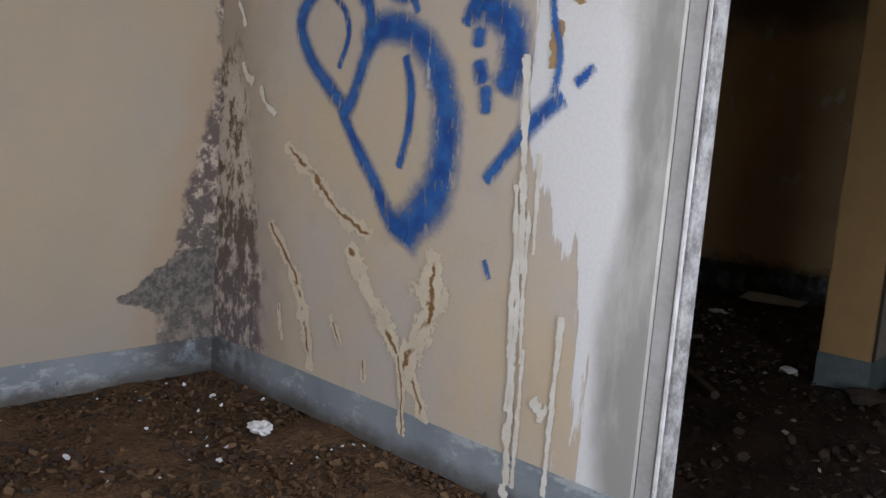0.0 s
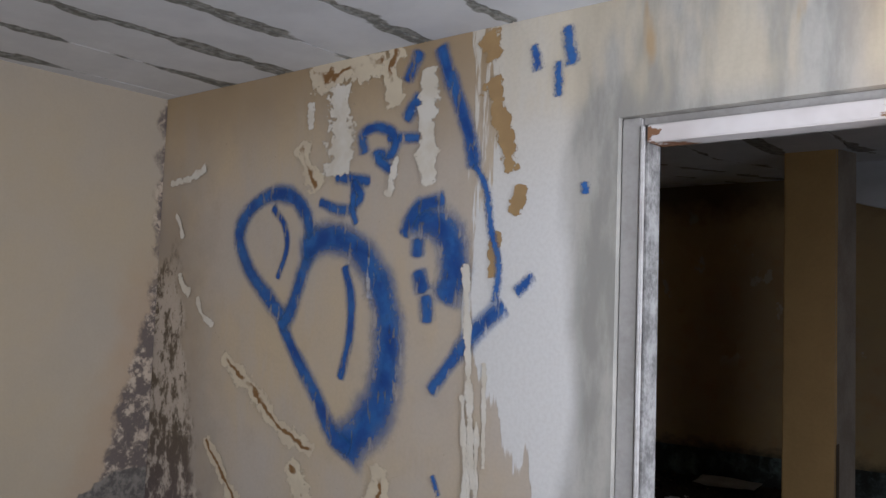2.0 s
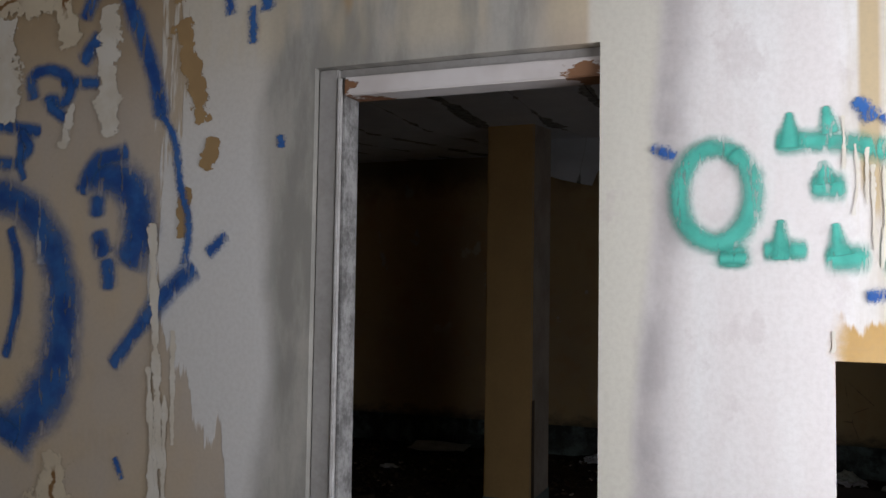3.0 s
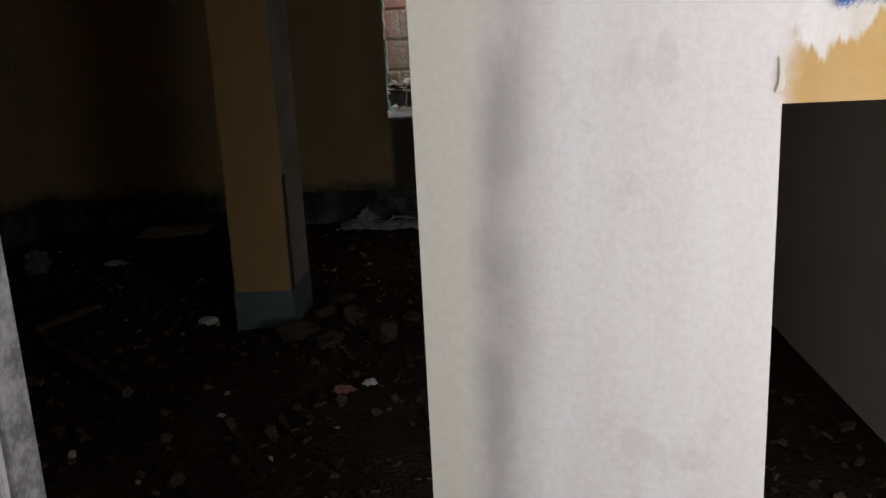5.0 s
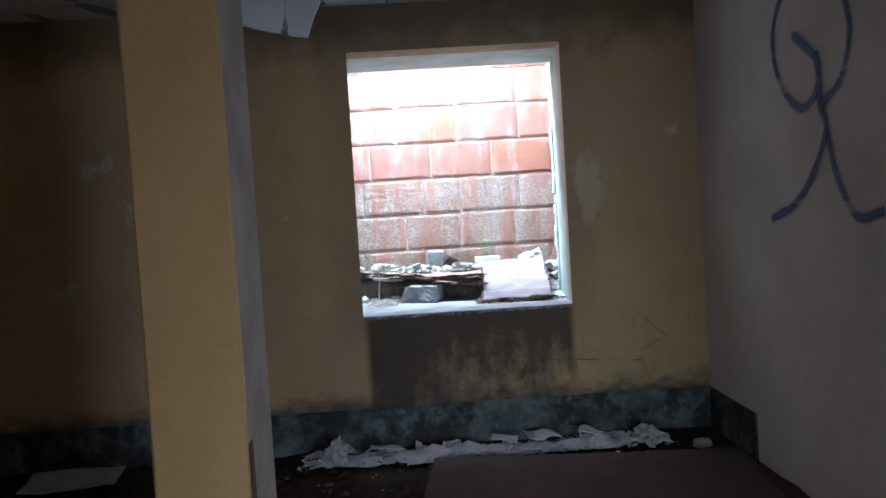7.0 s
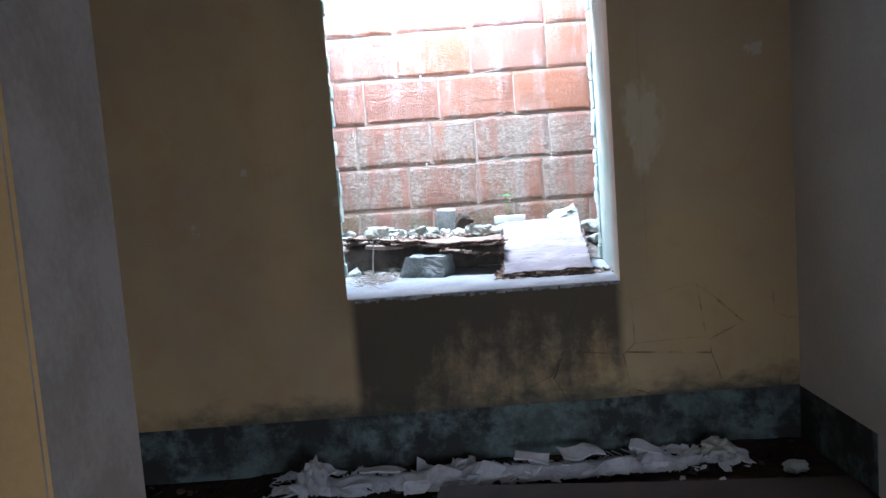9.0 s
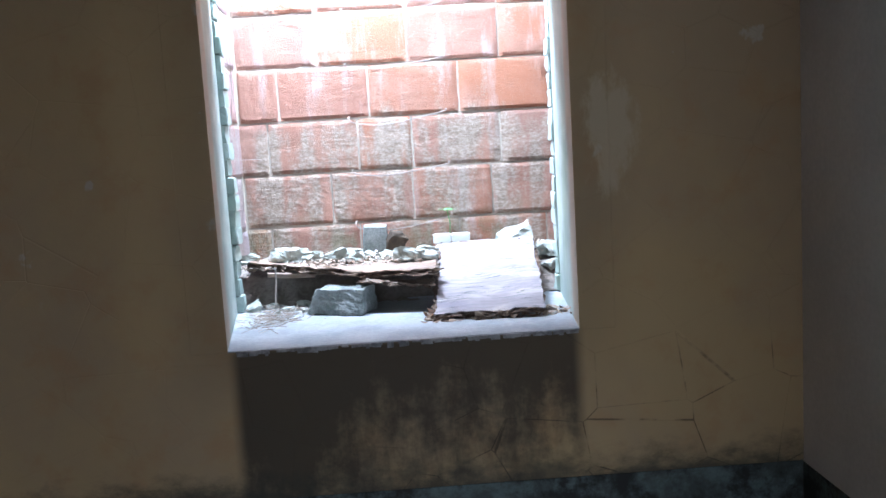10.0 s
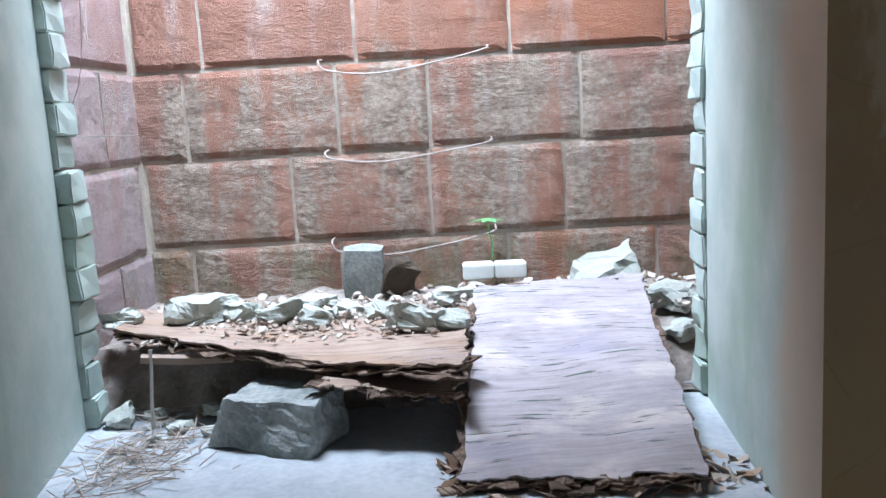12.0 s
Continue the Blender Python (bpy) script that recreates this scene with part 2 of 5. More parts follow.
def wall_paint_ochre():
    m = Mat("mouldy_ochre_paint", 0.8, 0.25)
    lo, mid, fine = m.noise(1.1, 5), m.noise(5, 6, 0.65), m.noise(60, 3)
    c = m.mix(m.step(lo, 0.35, 0.65), (0.54, 0.395, 0.195), (0.46, 0.345, 0.20))
    c = m.mix(m.mul(m.step(mid, 0.48, 0.7), 0.45), c, (0.48, 0.29, 0.13))
    pale = m.mul(m.step(m.noise(3.1, 5, 0.6, (1, 1, 0.8)), 0.63, 0.66), m.step(m.z, 1.0, 1.2))
    c = m.mix(pale, c, (0.55, 0.48, 0.35))
    # soot-dark wash below the window
    inx = m.mul(m.step(m.x, 0.5, 0.56), m.step(m.x, 1.84, 1.78), m.step(m.y, 7.4, 7.5))
    drip = m.add(m.mul(m.noise(1, 5, 0.6, (7, 1, 1.3)), 0.5), m.mul(m.noise(6, 6, 0.7), 0.5))
    reach = m.add(drip, m.add(m.mul(m.z, 0.38), m.step(m.x, 1.15, 0.6, 0.0, 0.09)))
    dark = m.mul(inx, m.step(m.z, 0.86, 0.82), m.step(reach, 0.47, 0.76))
    c = m.mix(m.mul(dark, 0.88), c, (0.05, 0.045, 0.038))
    # wall softly darker around the window opening
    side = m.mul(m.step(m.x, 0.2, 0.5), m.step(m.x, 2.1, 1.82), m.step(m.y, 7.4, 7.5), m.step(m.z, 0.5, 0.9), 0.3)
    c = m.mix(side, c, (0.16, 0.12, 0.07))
    px, pz = m.op("SUBTRACT", m.x, 1.96), m.op("SUBTRACT", m.z, 1.58)
    far = m.op("SQRT", m.add(m.mul(px, px, 5.0), m.mul(pz, pz)))
    stain = m.mul(m.step(m.add(far, m.mul(m.op("SUBTRACT", m.noise(7, 5, 0.7, (1.6, 1, 0.7)), 0.5), 0.9)), 0.26, 0.06), m.step(m.y, 7.4, 7.5))
    c = m.mix(m.mul(stain, 0.55), c, (0.62, 0.53, 0.36))
    crack = m.step(m.voronoi(3.2, "DISTANCE_TO_EDGE", (1, 1, 1.3)), 0.010, 0.003)
    c = m.mix(m.mul(crack, m.step(m.z, 0.9, 0.6), m.step(mid, 0.45, 0.6), m.step(m.y, 7.4, 7.5), m.step(m.x, 0.9, 1.3), 0.7), c, (0.06, 0.05, 0.035))
    mould = m.mul(m.step(m.add(m.z, m.mul(m.noise(9, 6, 0.7, (0.6, 1, 1)), -0.32)), 0.24, 0.08), m.step(lo, 0.25, 0.45), 0.85)
    c = m.mix(mould, c, (0.06, 0.062, 0.05))
    # darker towards the ceiling
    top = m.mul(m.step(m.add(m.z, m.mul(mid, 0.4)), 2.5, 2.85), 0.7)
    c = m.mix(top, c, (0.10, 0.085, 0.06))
    m.bump(m.add(m.mul(mid, 0.6), m.add(m.mul(fine, 0.2), m.mul(crack, -0.8))), 0.4, 0.006)
    return m.done(c)


def ceiling_paint():
    m = Mat("mould_streaked_white_boards", 0.7, 0.25)
    mid = m.noise(4, 5)
    k = m.op("ABSOLUTE", m.op("SUBTRACT", m.op("FRACT", m.op("DIVIDE", m.add(m.x, 10.02), 0.4)), 0.5))
    near = m.op("SUBTRACT", 0.5, k)
    w = m.mul(m.step(m.noise(1, 4, 0.6, (2.5, 1.6, 1)), 0.42, 0.66), 0.16)
    streak = m.step(m.op("SUBTRACT", near, w), 0.012, -0.012)
    c = m.mix(m.step(mid, 0.3, 0.7), (0.68, 0.69, 0.71), (0.60, 0.61, 0.63))
    c = m.mix(streak, c, m.mix(m.step(m.noise(30, 4), 0.4, 0.6), (0.16, 0.16, 0.145), (0.30, 0.30, 0.28)))
    m.bump(m.noise(40, 4), 0.2, 0.004)
    return m.done(c)


def skirting_paint():
    m = Mat("scuffed_blue_grey_paint", 0.6, 0.35)
    mid = m.noise(7, 6, 0.7)
    c = m.mix(m.step(m.noise(1.7, 4), 0.35, 0.65), (0.20, 0.225, 0.25), (0.27, 0.295, 0.315))
    c = m.mix(m.mul(m.step(m.noise(4, 6, 0.75, (1, 1, 2)), 0.53, 0.64), 0.7), c, (0.47, 0.49, 0.50))
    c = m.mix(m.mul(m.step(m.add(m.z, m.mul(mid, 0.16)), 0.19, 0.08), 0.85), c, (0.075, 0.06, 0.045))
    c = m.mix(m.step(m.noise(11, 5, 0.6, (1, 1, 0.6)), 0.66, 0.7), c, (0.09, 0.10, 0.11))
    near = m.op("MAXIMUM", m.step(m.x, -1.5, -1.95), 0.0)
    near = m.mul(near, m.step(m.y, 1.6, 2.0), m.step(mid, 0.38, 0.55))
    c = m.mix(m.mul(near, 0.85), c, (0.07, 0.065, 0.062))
    m.bump(mid, 0.3, 0.004)
    return m.done(c)


def skirting_paint_dark():
    m = Mat("mouldy_blue_green_paint", 0.7, 0.3)
    mid = m.noise(6, 6, 0.7)
    c = m.mix(m.step(mid, 0.4, 0.6), (0.16, 0.205, 0.195), (0.085, 0.10, 0.09))
    c = m.mix(m.step(m.noise(4, 5, 0.7), 0.40, 0.56), c, (0.035, 0.036, 0.032))
    m.bump(mid, 0.3, 0.004)
    return m.done(c)


def dirt(name, a, b, c3, rough=0.95, spec=0.1):
    m = Mat(name, rough, spec)
    n1, n2, n3 = m.noise(2.2, 5), m.noise(16, 5, 0.7), m.voronoi(60)
    c = m.mix(m.step(n1, 0.35, 0.65), a, b)
    c = m.mix(m.mul(m.step(n2, 0.5, 0.68), 0.7), c, c3)
    m.bump(m.add(n2, m.mul(n3, 0.6)), 0.8, 0.02)
    return m.done(c)


def chips(name, *colours):
    """Small litter; each piece takes one of the colours."""
    m = Mat(name, 0.9, 0.15)
    c = colours[0]
    for i, k in enumerate(colours[1:], 1):
        c = m.mix(m.step(m.island, i / len(colours) - 0.01, i / len(colours) + 0.01), c, k)
    c = m.mix(m.mul(m.noise(40, 4), 0.5), c, tuple(v * 0.5 for v in colours[0]))
    return m.done(c)


def spray(name, a, b, breakup=0.5):
    """Sprayed paint that thins out towards the edges of a stroke (u runs across it)."""
    m = Mat(name, 0.55, 0.35)
    uv = m.t.nodes.new("ShaderNodeUVMap")
    s = m.t.nodes.new("ShaderNodeSeparateXYZ")
    m.link(uv.outputs[0], s.inputs[0])
    cap = m.op("MAXIMUM", m.op("SUBTRACT", 1.0, s.outputs[1]), 0.0)
    tip = m.op("SUBTRACT", 1.0, m.op("SQRT", m.add(m.mul(s.outputs[0], s.outputs[0]), m.mul(cap, cap))))
    n = m.add(m.mul(m.noise(26, 5, 0.7), 0.5), m.mul(m.noise(150, 3, 0.7), 0.5))
    cover = m.step(m.add(tip, m.mul(m.op("SUBTRACT", n, 0.5), breakup * 1.6)), 0.0, 0.95)
    worn = m.add(m.step(m.noise(1, 5, 0.65, (38, 1, 9)), 0.56, 0.62), m.mul(m.step(m.noise(9, 4, 0.6), 0.55, 0.7), 0.5))
    cover = m.mul(cover, m.op("SUBTRACT", 1.0, m.mul(worn, 0.6), True))
    c = m.mix(m.step(m.noise(9, 4), 0.35, 0.65), a, b)
    c = m.mix(m.step(tip, 0.3, 0.9), b, c)
    clear = m.t.nodes.new("ShaderNodeBsdfTransparent")
    mixer = m.t.nodes.new("ShaderNodeMixShader")
    m.link(cover, mixer.inputs[0])
    m.link(clear.outputs[0], mixer.inputs[1])
    m.link(m.b.outputs[0], mixer.inputs[2])
    m.link(mixer.outputs[0], m.t.nodes["Material Output"].inputs[0])
    return m.done(c)


def peel(name, a, b, core=None):
    """Lifted paint with a ragged edge and, where asked, a dark crack along its middle."""
    m = Mat(name, 0.7, 0.3)
    uv = m.t.nodes.new("ShaderNodeUVMap")
    s = m.t.nodes.new("ShaderNodeSeparateXYZ")
    m.link(uv.outputs[0], s.inputs[0])
    n = m.noise(30, 5, 0.7)
    side = m.add(s.outputs[0], m.mul(m.op("SUBTRACT", m.noise(14, 4), 0.5), 1.3))
    cap = m.op("MAXIMUM", m.op("SUBTRACT", 1.0, s.outputs[1]), 0.0)
    tip = m.op("SUBTRACT", 1.0, m.op("SQRT", m.add(m.mul(s.outputs[0], s.outputs[0]), m.mul(cap, cap))))
    wob = m.add(m.mul(m.op("SUBTRACT", n, 0.5), 2.0), m.mul(m.op("SUBTRACT", m.noise(11, 3), 0.5), 1.6))
    cover = m.step(m.add(tip, wob), 0.30, 0.38)
    c = m.mix(m.step(m.noise(8, 4), 0.35, 0.65), a, b)
    if core:
        inner = m.mul(m.step(m.op("ABSOLUTE", side), 0.22, 0.08), m.step(m.noise(5, 3), 0.42, 0.5), m.step(s.outputs[1], 0.6, 1.0))
        c = m.mix(inner, c, core)
    m.bump(n, 0.3, 0.004)
    clear = m.t.nodes.new("ShaderNodeBsdfTransparent")
    mixer = m.t.nodes.new("ShaderNodeMixShader")
    m.link(cover, mixer.inputs[0])
    m.link(clear.outputs[0], mixer.inputs[1])
    m.link(m.b.outputs[0], mixer.inputs[2])
    m.link(mixer.outputs[0], m.t.nodes["Material Output"].inputs[0])
    return m.done(c)


def split_block(name, front_wall):
    """Weathered block: red above, buff with red smears on the damp courses; the side wall's strong light is mixed in as
    pale pink.
    """
    m = Mat(name, 0.95, 0.1)
    n1, n2 = m.noise(3.5, 5), m.noise(1, 6, 0.75, (42, 42, 75))
    n3 = m.noise(1, 4, 0.75, (90, 90, 210))
    red = m.mix(m.random, (0.45, 0.20, 0.115), (0.36, 0.205, 0.16))
    red = m.mix(m.step(n1, 0.4, 0.7), red, (0.45, 0.26, 0.19))
    buff = m.mix(m.step(n2, 0.36, 0.64), (0.29, 0.22, 0.165), (0.53, 0.435, 0.355))
    smear = m.add(m.step(m.z, 1.62, 1.80, 0.47, 0.04), m.mul(m.op("SUBTRACT", m.noise(1, 4, 0.6, (7, 7, 1.5)), 0.5), 2.2))
    smear = m.add(smear, m.mul(m.op("SUBTRACT", n2, 0.5), 0.7))
    c = m.mix(m.step(smear, 0.18, 0.62), red, buff)
    pale = m.mul(m.step(m.noise(1, 5, 0.65, (9, 9, 1.6)), 0.52, 0.68), 0.45)
    c = m.mix(pale, c, (0.55, 0.47, 0.43))
    green = m.mul(m.step(m.z, 1.32, 1.0), m.step(m.noise(6, 5), 0.44, 0.6), 0.55)
    c = m.mix(green, c, (0.17, 0.175, 0.09))
    if not front_wall:
        # pale pink over the blocks stands for strong light on the side wall
        c = m.mix(m.step(m.noise(4, 5, 0.6, (1, 1, 0.5)), 0.3, 0.6, 0.35, 0.8), c, (0.52, 0.43, 0.44))
    c = m.mix(m.mul(m.step(n3, 0.42, 0.30), 0.6), c, (0.12, 0.10, 0.08))
    c = m.mix(m.mul(m.step(n3, 0.56, 0.75), 0.45), c, (0.58, 0.52, 0.45))
    m.bump(m.add(m.mul(n2, 0.8), n3), 1.0, 0.018)
    return m.done(c)


def reveal_paint():
    m = Mat("damp_pale_green_plaster_shaded_front", 0.75, 0.25)
    mid = m.noise(5, 6, 0.65)
    c = m.mix(m.step(mid, 0.35, 0.65), (0.44, 0.50, 0.455), (0.36, 0.425, 0.385))
    # brown room-side strip: the window head's shade put into the colour
    c = m.mix(m.step(m.add(m.y, m.mul(m.op("SUBTRACT", m.noise(3, 4), 0.5), 0.25)), 7.90, 7.78), c, (0.43, 0.375, 0.29))
    c = m.mix(m.mul(m.step(m.noise(2.4, 5, 0.6, (1, 1, 0.5)), 0.55, 0.68), 0.5), c, (0.27, 0.36, 0.25))
    m.bump(m.add(mid, m.mul(m.noise(60, 3), 0.3)), 0.35, 0.006)
    return m.done(c)


def old_plywood(name, a, b, crackc):
    m = Mat(name, 0.9, 0.12)
    g = m.add(m.mul(m.noise(1, 6, 0.7, (6, 70, 20)), 0.55), m.mul(m.noise(7, 5, 0.65), 0.45))
    c = m.mix(m.step(g, 0.38, 0.62), b, a)
    c = m.mix(m.mul(m.step(m.noise(5, 5, 0.6, (0.8, 1.6, 1)), 0.54, 0.66), 0.6), c, tuple(v * f for v, f in zip(a, (1.35, 1.3, 1.15))))
    c = m.mix(m.mul(m.step(m.noise(3, 4, 0.6, (1, 2, 1)), 0.56, 0.68), 0.5), c, tuple(v * f for v, f in zip(b, (0.85, 0.9, 1.1))))
    k = m.mul(m.step(m.noise(1, 4, 0.65, (8, 110, 30)), 0.60, 0.64), m.step(m.noise(5, 3), 0.42, 0.55))
    c = m.mix(k, c, crackc)
    m.bump(m.add(g, m.mul(k, -1.5)), 0.6, 0.006)
    return m.done(c)


W1, WSIDE, WOCHRE = wall_paint_graffiti(), wall_paint_side(), wall_paint_ochre()
CEIL, SKIRT, SKIRT_D = ceiling_paint(), skirting_paint(), skirting_paint_dark()
LITTER_FLOOR = dirt("leaf_litter_soil", (0.075, 0.045, 0.026), (0.11, 0.066, 0.036), (0.17, 0.105, 0.055))
WET_FLOOR = dirt("damp_dark_soil", (0.030, 0.020, 0.013), (0.045, 0.028, 0.017), (0.065, 0.043, 0.028), 0.85, 0.2)
CHIPS_A = chips("brown_litter", (0.08, 0.047, 0.025), (0.12, 0.07, 0.036), (0.055, 0.038, 0.027), (0.17, 0.105, 0.055), (0.04, 0.034, 0.03), (0.09, 0.05, 0.026))
CHIPS_B = chips("dark_litter", (0.05, 0.034, 0.022), (0.09, 0.06, 0.038), (0.03, 0.024, 0.02), (0.14, 0.10, 0.07))
STRAW = chips("dry_straw", (0.50, 0.43, 0.36), (0.38, 0.31, 0.25), (0.60, 0.55, 0.50), (0.27, 0.20, 0.15))
BLUE = spray("blue_spray_paint", (0.012, 0.06, 0.27), (0.035, 0.14, 0.42))
BLUE_THIN = spray("thin_blue_spray_paint", (0.015, 0.08, 0.33), (0.04, 0.15, 0.43), 1.7)
GREEN = spray("turquoise_spray_paint", (0.10, 0.52, 0.42), (0.07, 0.40, 0.32), 0.4)
BLUE_DULL = spray("faded_blue_spray_paint", (0.05, 0.115, 0.27), (0.07, 0.14, 0.29))
CREAM = peel("lifted_cream_paint", (0.67, 0.58, 0.43), (0.60, 0.51, 0.38), (0.22, 0.115, 0.04))
CREAM_PLAIN = peel("cream_paint_run", (0.74, 0.70, 0.63), (0.66, 0.60, 0.50))
OCHRE_PATCH = peel("bare_ochre_patch", (0.42, 0.28, 0.13), (0.36, 0.235, 0.11))
FRAME = plain("weathered_grey_render", (0.31, 0.295, 0.28), (0.40, 0.385, 0.37), 5, 50)
ROUGHCAST = plain("rough_grey_concrete", (0.16, 0.155, 0.15), (0.42, 0.41, 0.40), 14, 70, 0.95, 0.7)
MORTAR = plain("grey_mortar", (0.34, 0.29, 0.235), (0.45, 0.395, 0.33), 12, 80, 0.95, 0.6)
PAINT_EDGE = plain("chipped_white_edge", (0.58, 0.57, 0.56), (0.42, 0.40, 0.385), 12, 60)
BLOCK, BLOCK_SIDE, REVEAL = split_block("weathered_red_split_block", True), split_block("brightly_lit_pink_split_block", False), reveal_paint()
SILLC = plain("dusty_pale_concrete", (0.43, 0.45, 0.46), (0.30, 0.32, 0.335), 5, 60, 0.9, 0.4)
PLY_PALE = old_plywood("bleached_plywood", (0.36, 0.325, 0.335), (0.26, 0.23, 0.235), (0.08, 0.11, 0.09))
PLY_DARK = old_plywood("rotten_brown_plywood", (0.24, 0.17, 0.125), (0.34, 0.265, 0.21), (0.06, 0.04, 0.03))
# lower ply layers: rotten brown, darkened to carry the shade of edge and underside
PLY_EDGE = plain("rotten_ply_layers_shaded", (0.06, 0.04, 0.03), (0.19, 0.13, 0.09), 30, 120, 0.95, 0.7)
CONCRETE = plain("mossy_grey_concrete", (0.34, 0.35, 0.335), (0.15, 0.165, 0.15), 9, 90, 0.95, 0.8)
STONE = plain("pale_broken_masonry", (0.50, 0.51, 0.455), (0.37, 0.385, 0.33), 16, 90, 0.95, 0.8, 0.2, 0.45)
TILE = plain("white_tile_offcut", (0.74, 0.75, 0.72), (0.66, 0.67, 0.63), 9, 70, 0.6, 0.2)
BROKEN = plain("broken_brown_rubble", (0.085, 0.062, 0.043), (0.05, 0.04, 0.03), 9, 70, 0.95, 0.5)
WIRE = plain("dull_galvanised_wire", (0.36, 0.31, 0.28), (0.26, 0.205, 0.17), 30, 90, 0.6, 0.2)
PLASTER_BITS = plain("fallen_white_plaster", (0.76, 0.76, 0.80), (0.60, 0.60, 0.64), 14, 80, 0.9, 0.6)
PAPER = plain("dirty_white_paper", (0.72, 0.71, 0.70), (0.58, 0.56, 0.54), 14, 60, 0.8, 0.3)
PAPER_GREY = plain("grimy_grey_sheet", (0.52, 0.52, 0.50), (0.38, 0.375, 0.36), 8, 60, 0.9, 0.3)
HARDBOARD = plain("dusty_brown_hardboard", (0.075, 0.056, 0.048), (0.055, 0.042, 0.037), 4, 50, 0.8, 0.2)
OLDWOOD = plain("grey_brown_old_wood", (0.11, 0.08, 0.055), (0.07, 0.052, 0.037), 8, 80, 0.9, 0.5)
RED = plain("faded_red_wrapper", (0.30, 0.07, 0.05), (0.42, 0.30, 0.27), 20, 60, 0.5, 0.2)
LEAF = plain("fresh_green_leaf", (0.16, 0.42, 0.14), (0.12, 0.34, 0.10), 30, 90, 0.5, 0.2)
PILLAR_Y = plain("worn_yellow_paint", (0.50, 0.325, 0.135), (0.43, 0.28, 0.115), 3.0, 50, 0.7, 0.25)
PILLAR_G = plain("grey_pillar_side", (0.40, 0.355, 0.30), (0.29, 0.25, 0.205), 4, 50, 0.85, 0.4)


def head_wood():
    m = Mat("flaking_white_wood", 0.6, 0.35)
    n = m.noise(1, 5, 0.65, (6, 6, 16))
    c = m.mix(m.step(m.noise(3, 4), 0.35, 0.65), (0.72, 0.68, 0.67), (0.60, 0.55, 0.53))
    ends = m.add(m.step(m.x, 0.72, 0.5, 0.0, 0.13), m.step(m.x, 1.12, 1.2, 0.0, 0.2))
    flake = m.step(m.add(n, ends), 0.64, 0.67)
    c = m.mix(flake, c, (0.24, 0.12, 0.06))
    m.bump(m.mul(flake, -1.0), 0.5, 0.005)
    return m.done(c)


HEADWOOD = head_wood()


# ---- building blocks ----
def where(ob):
    p = Vector((0, 0, 0))
    while ob:
        p += ob.location
        ob = ob.parent
    return p


def part(name, bm, material, parent=None, label=""):
    """Links a bmesh, made in world places, as one mesh under a thing."""
    if parent is not None:
        bmesh.ops.translate(bm, vec=-where(parent), verts=bm.verts)
    me = bpy.data.meshes.new(name)
    bm.to_mesh(me)
    bm.free()
    for k in material if isinstance(material, list) else [material]:
        me.materials.append(k)
    ob = new(name, me)
    ob.parent = parent
    return tagged(ob, label)


def thing(name, place, label, category, group="", kind=""):
    ob = new(name)
    ob.location = place
    ob.empty_display_size = 0.05
    return tagged(ob, label, category, group, kind)


def box(x0, x1, y0, y1, z0, z1, bevel=0.0, bm=None):
    bm = bm or bmesh.new()
    r = bmesh.ops.create_cube(bm, size=1.0)
    bmesh.ops.transform(bm, matrix=Matrix.Translation(((x0 + x1) / 2, (y0 + y1) / 2, (z0 + z1) / 2)) @ Matrix.Diagonal((x1 - x0, y1 - y0, z1 - z0, 1)), verts=r["verts"])
    if bevel:
        bmesh.ops.bevel(bm, geom=list({e for v in r["verts"] for e in v.link_edges}), offset=bevel, segments=2, affect="EDGES")
    return bm


def structure(name, bm, material, label=""):
    return tagged(part(name, bm, material), label, kind="structure")


def ragged(bm, amount, scale, seed=0.0):
    for v in bm.verts:
        v.co += noise.noise_vector(v.co * scale + Vector((seed, seed * 1.7, 0))) * amount
    return bm


def chunk(place, size, turn=0.0, tilt=0.0, seed=0.0, rough=0.25):
    """A broken, angular lump."""
    bm = bmesh.new()
    bmesh.ops.create_cube(bm, size=1.0)
    bmesh.ops.subdivide_edges(bm, edges=bm.edges, cuts=5, use_grid_fill=True)
    for v in bm.verts:
        q = v.co + Vector((seed * 3.1, seed, 7))
        v.co = v.co.lerp(v.co.normalized() * 0.62, 0.3) + noise.noise_vector(q * 1.6) * rough + noise.noise_vector(q * 5.5) * rough * 0.22
    m = pose(*place, tilt, tilt * 0.6, turn) @ Matrix.Diagonal((*size, 1))
    bmesh.ops.transform(bm, matrix=m, verts=bm.verts)
    return bm


def sheet(w, d, thick, nx, ny, wave, scale, seed, rag=0.0):
    """A thin board or sheet round the origin, a little warped, with frayed edges."""
    bm = bmesh.new()
    bmesh.ops.create_grid(bm, x_segments=nx, y_segments=ny, size=0.5)
    for v in bm.verts:
        edge = abs(v.co.x) > 0.499 or abs(v.co.y) > 0.499
        v.co.x *= w
        v.co.y *= d
        q = v.co * scale + Vector((seed, seed, seed))
        v.co.z = noise.noise(q) * wave
        if edge and rag:
            v.co += noise.noise_vector(v.co * 14 + Vector((seed, 0, 0))) * rag
    r = bmesh.ops.extrude_face_region(bm, geom=bm.faces[:])
    top = [g for g in r["geom"] if isinstance(g, bmesh.types.BMVert)]
    bmesh.ops.translate(bm, vec=(0, 0, thick), verts=top)
    bmesh.ops.recalc_face_normals(bm, faces=bm.faces)
    return bm


def moved(bm, m):
    bmesh.ops.transform(bm, matrix=m, verts=bm.verts)
    return bm


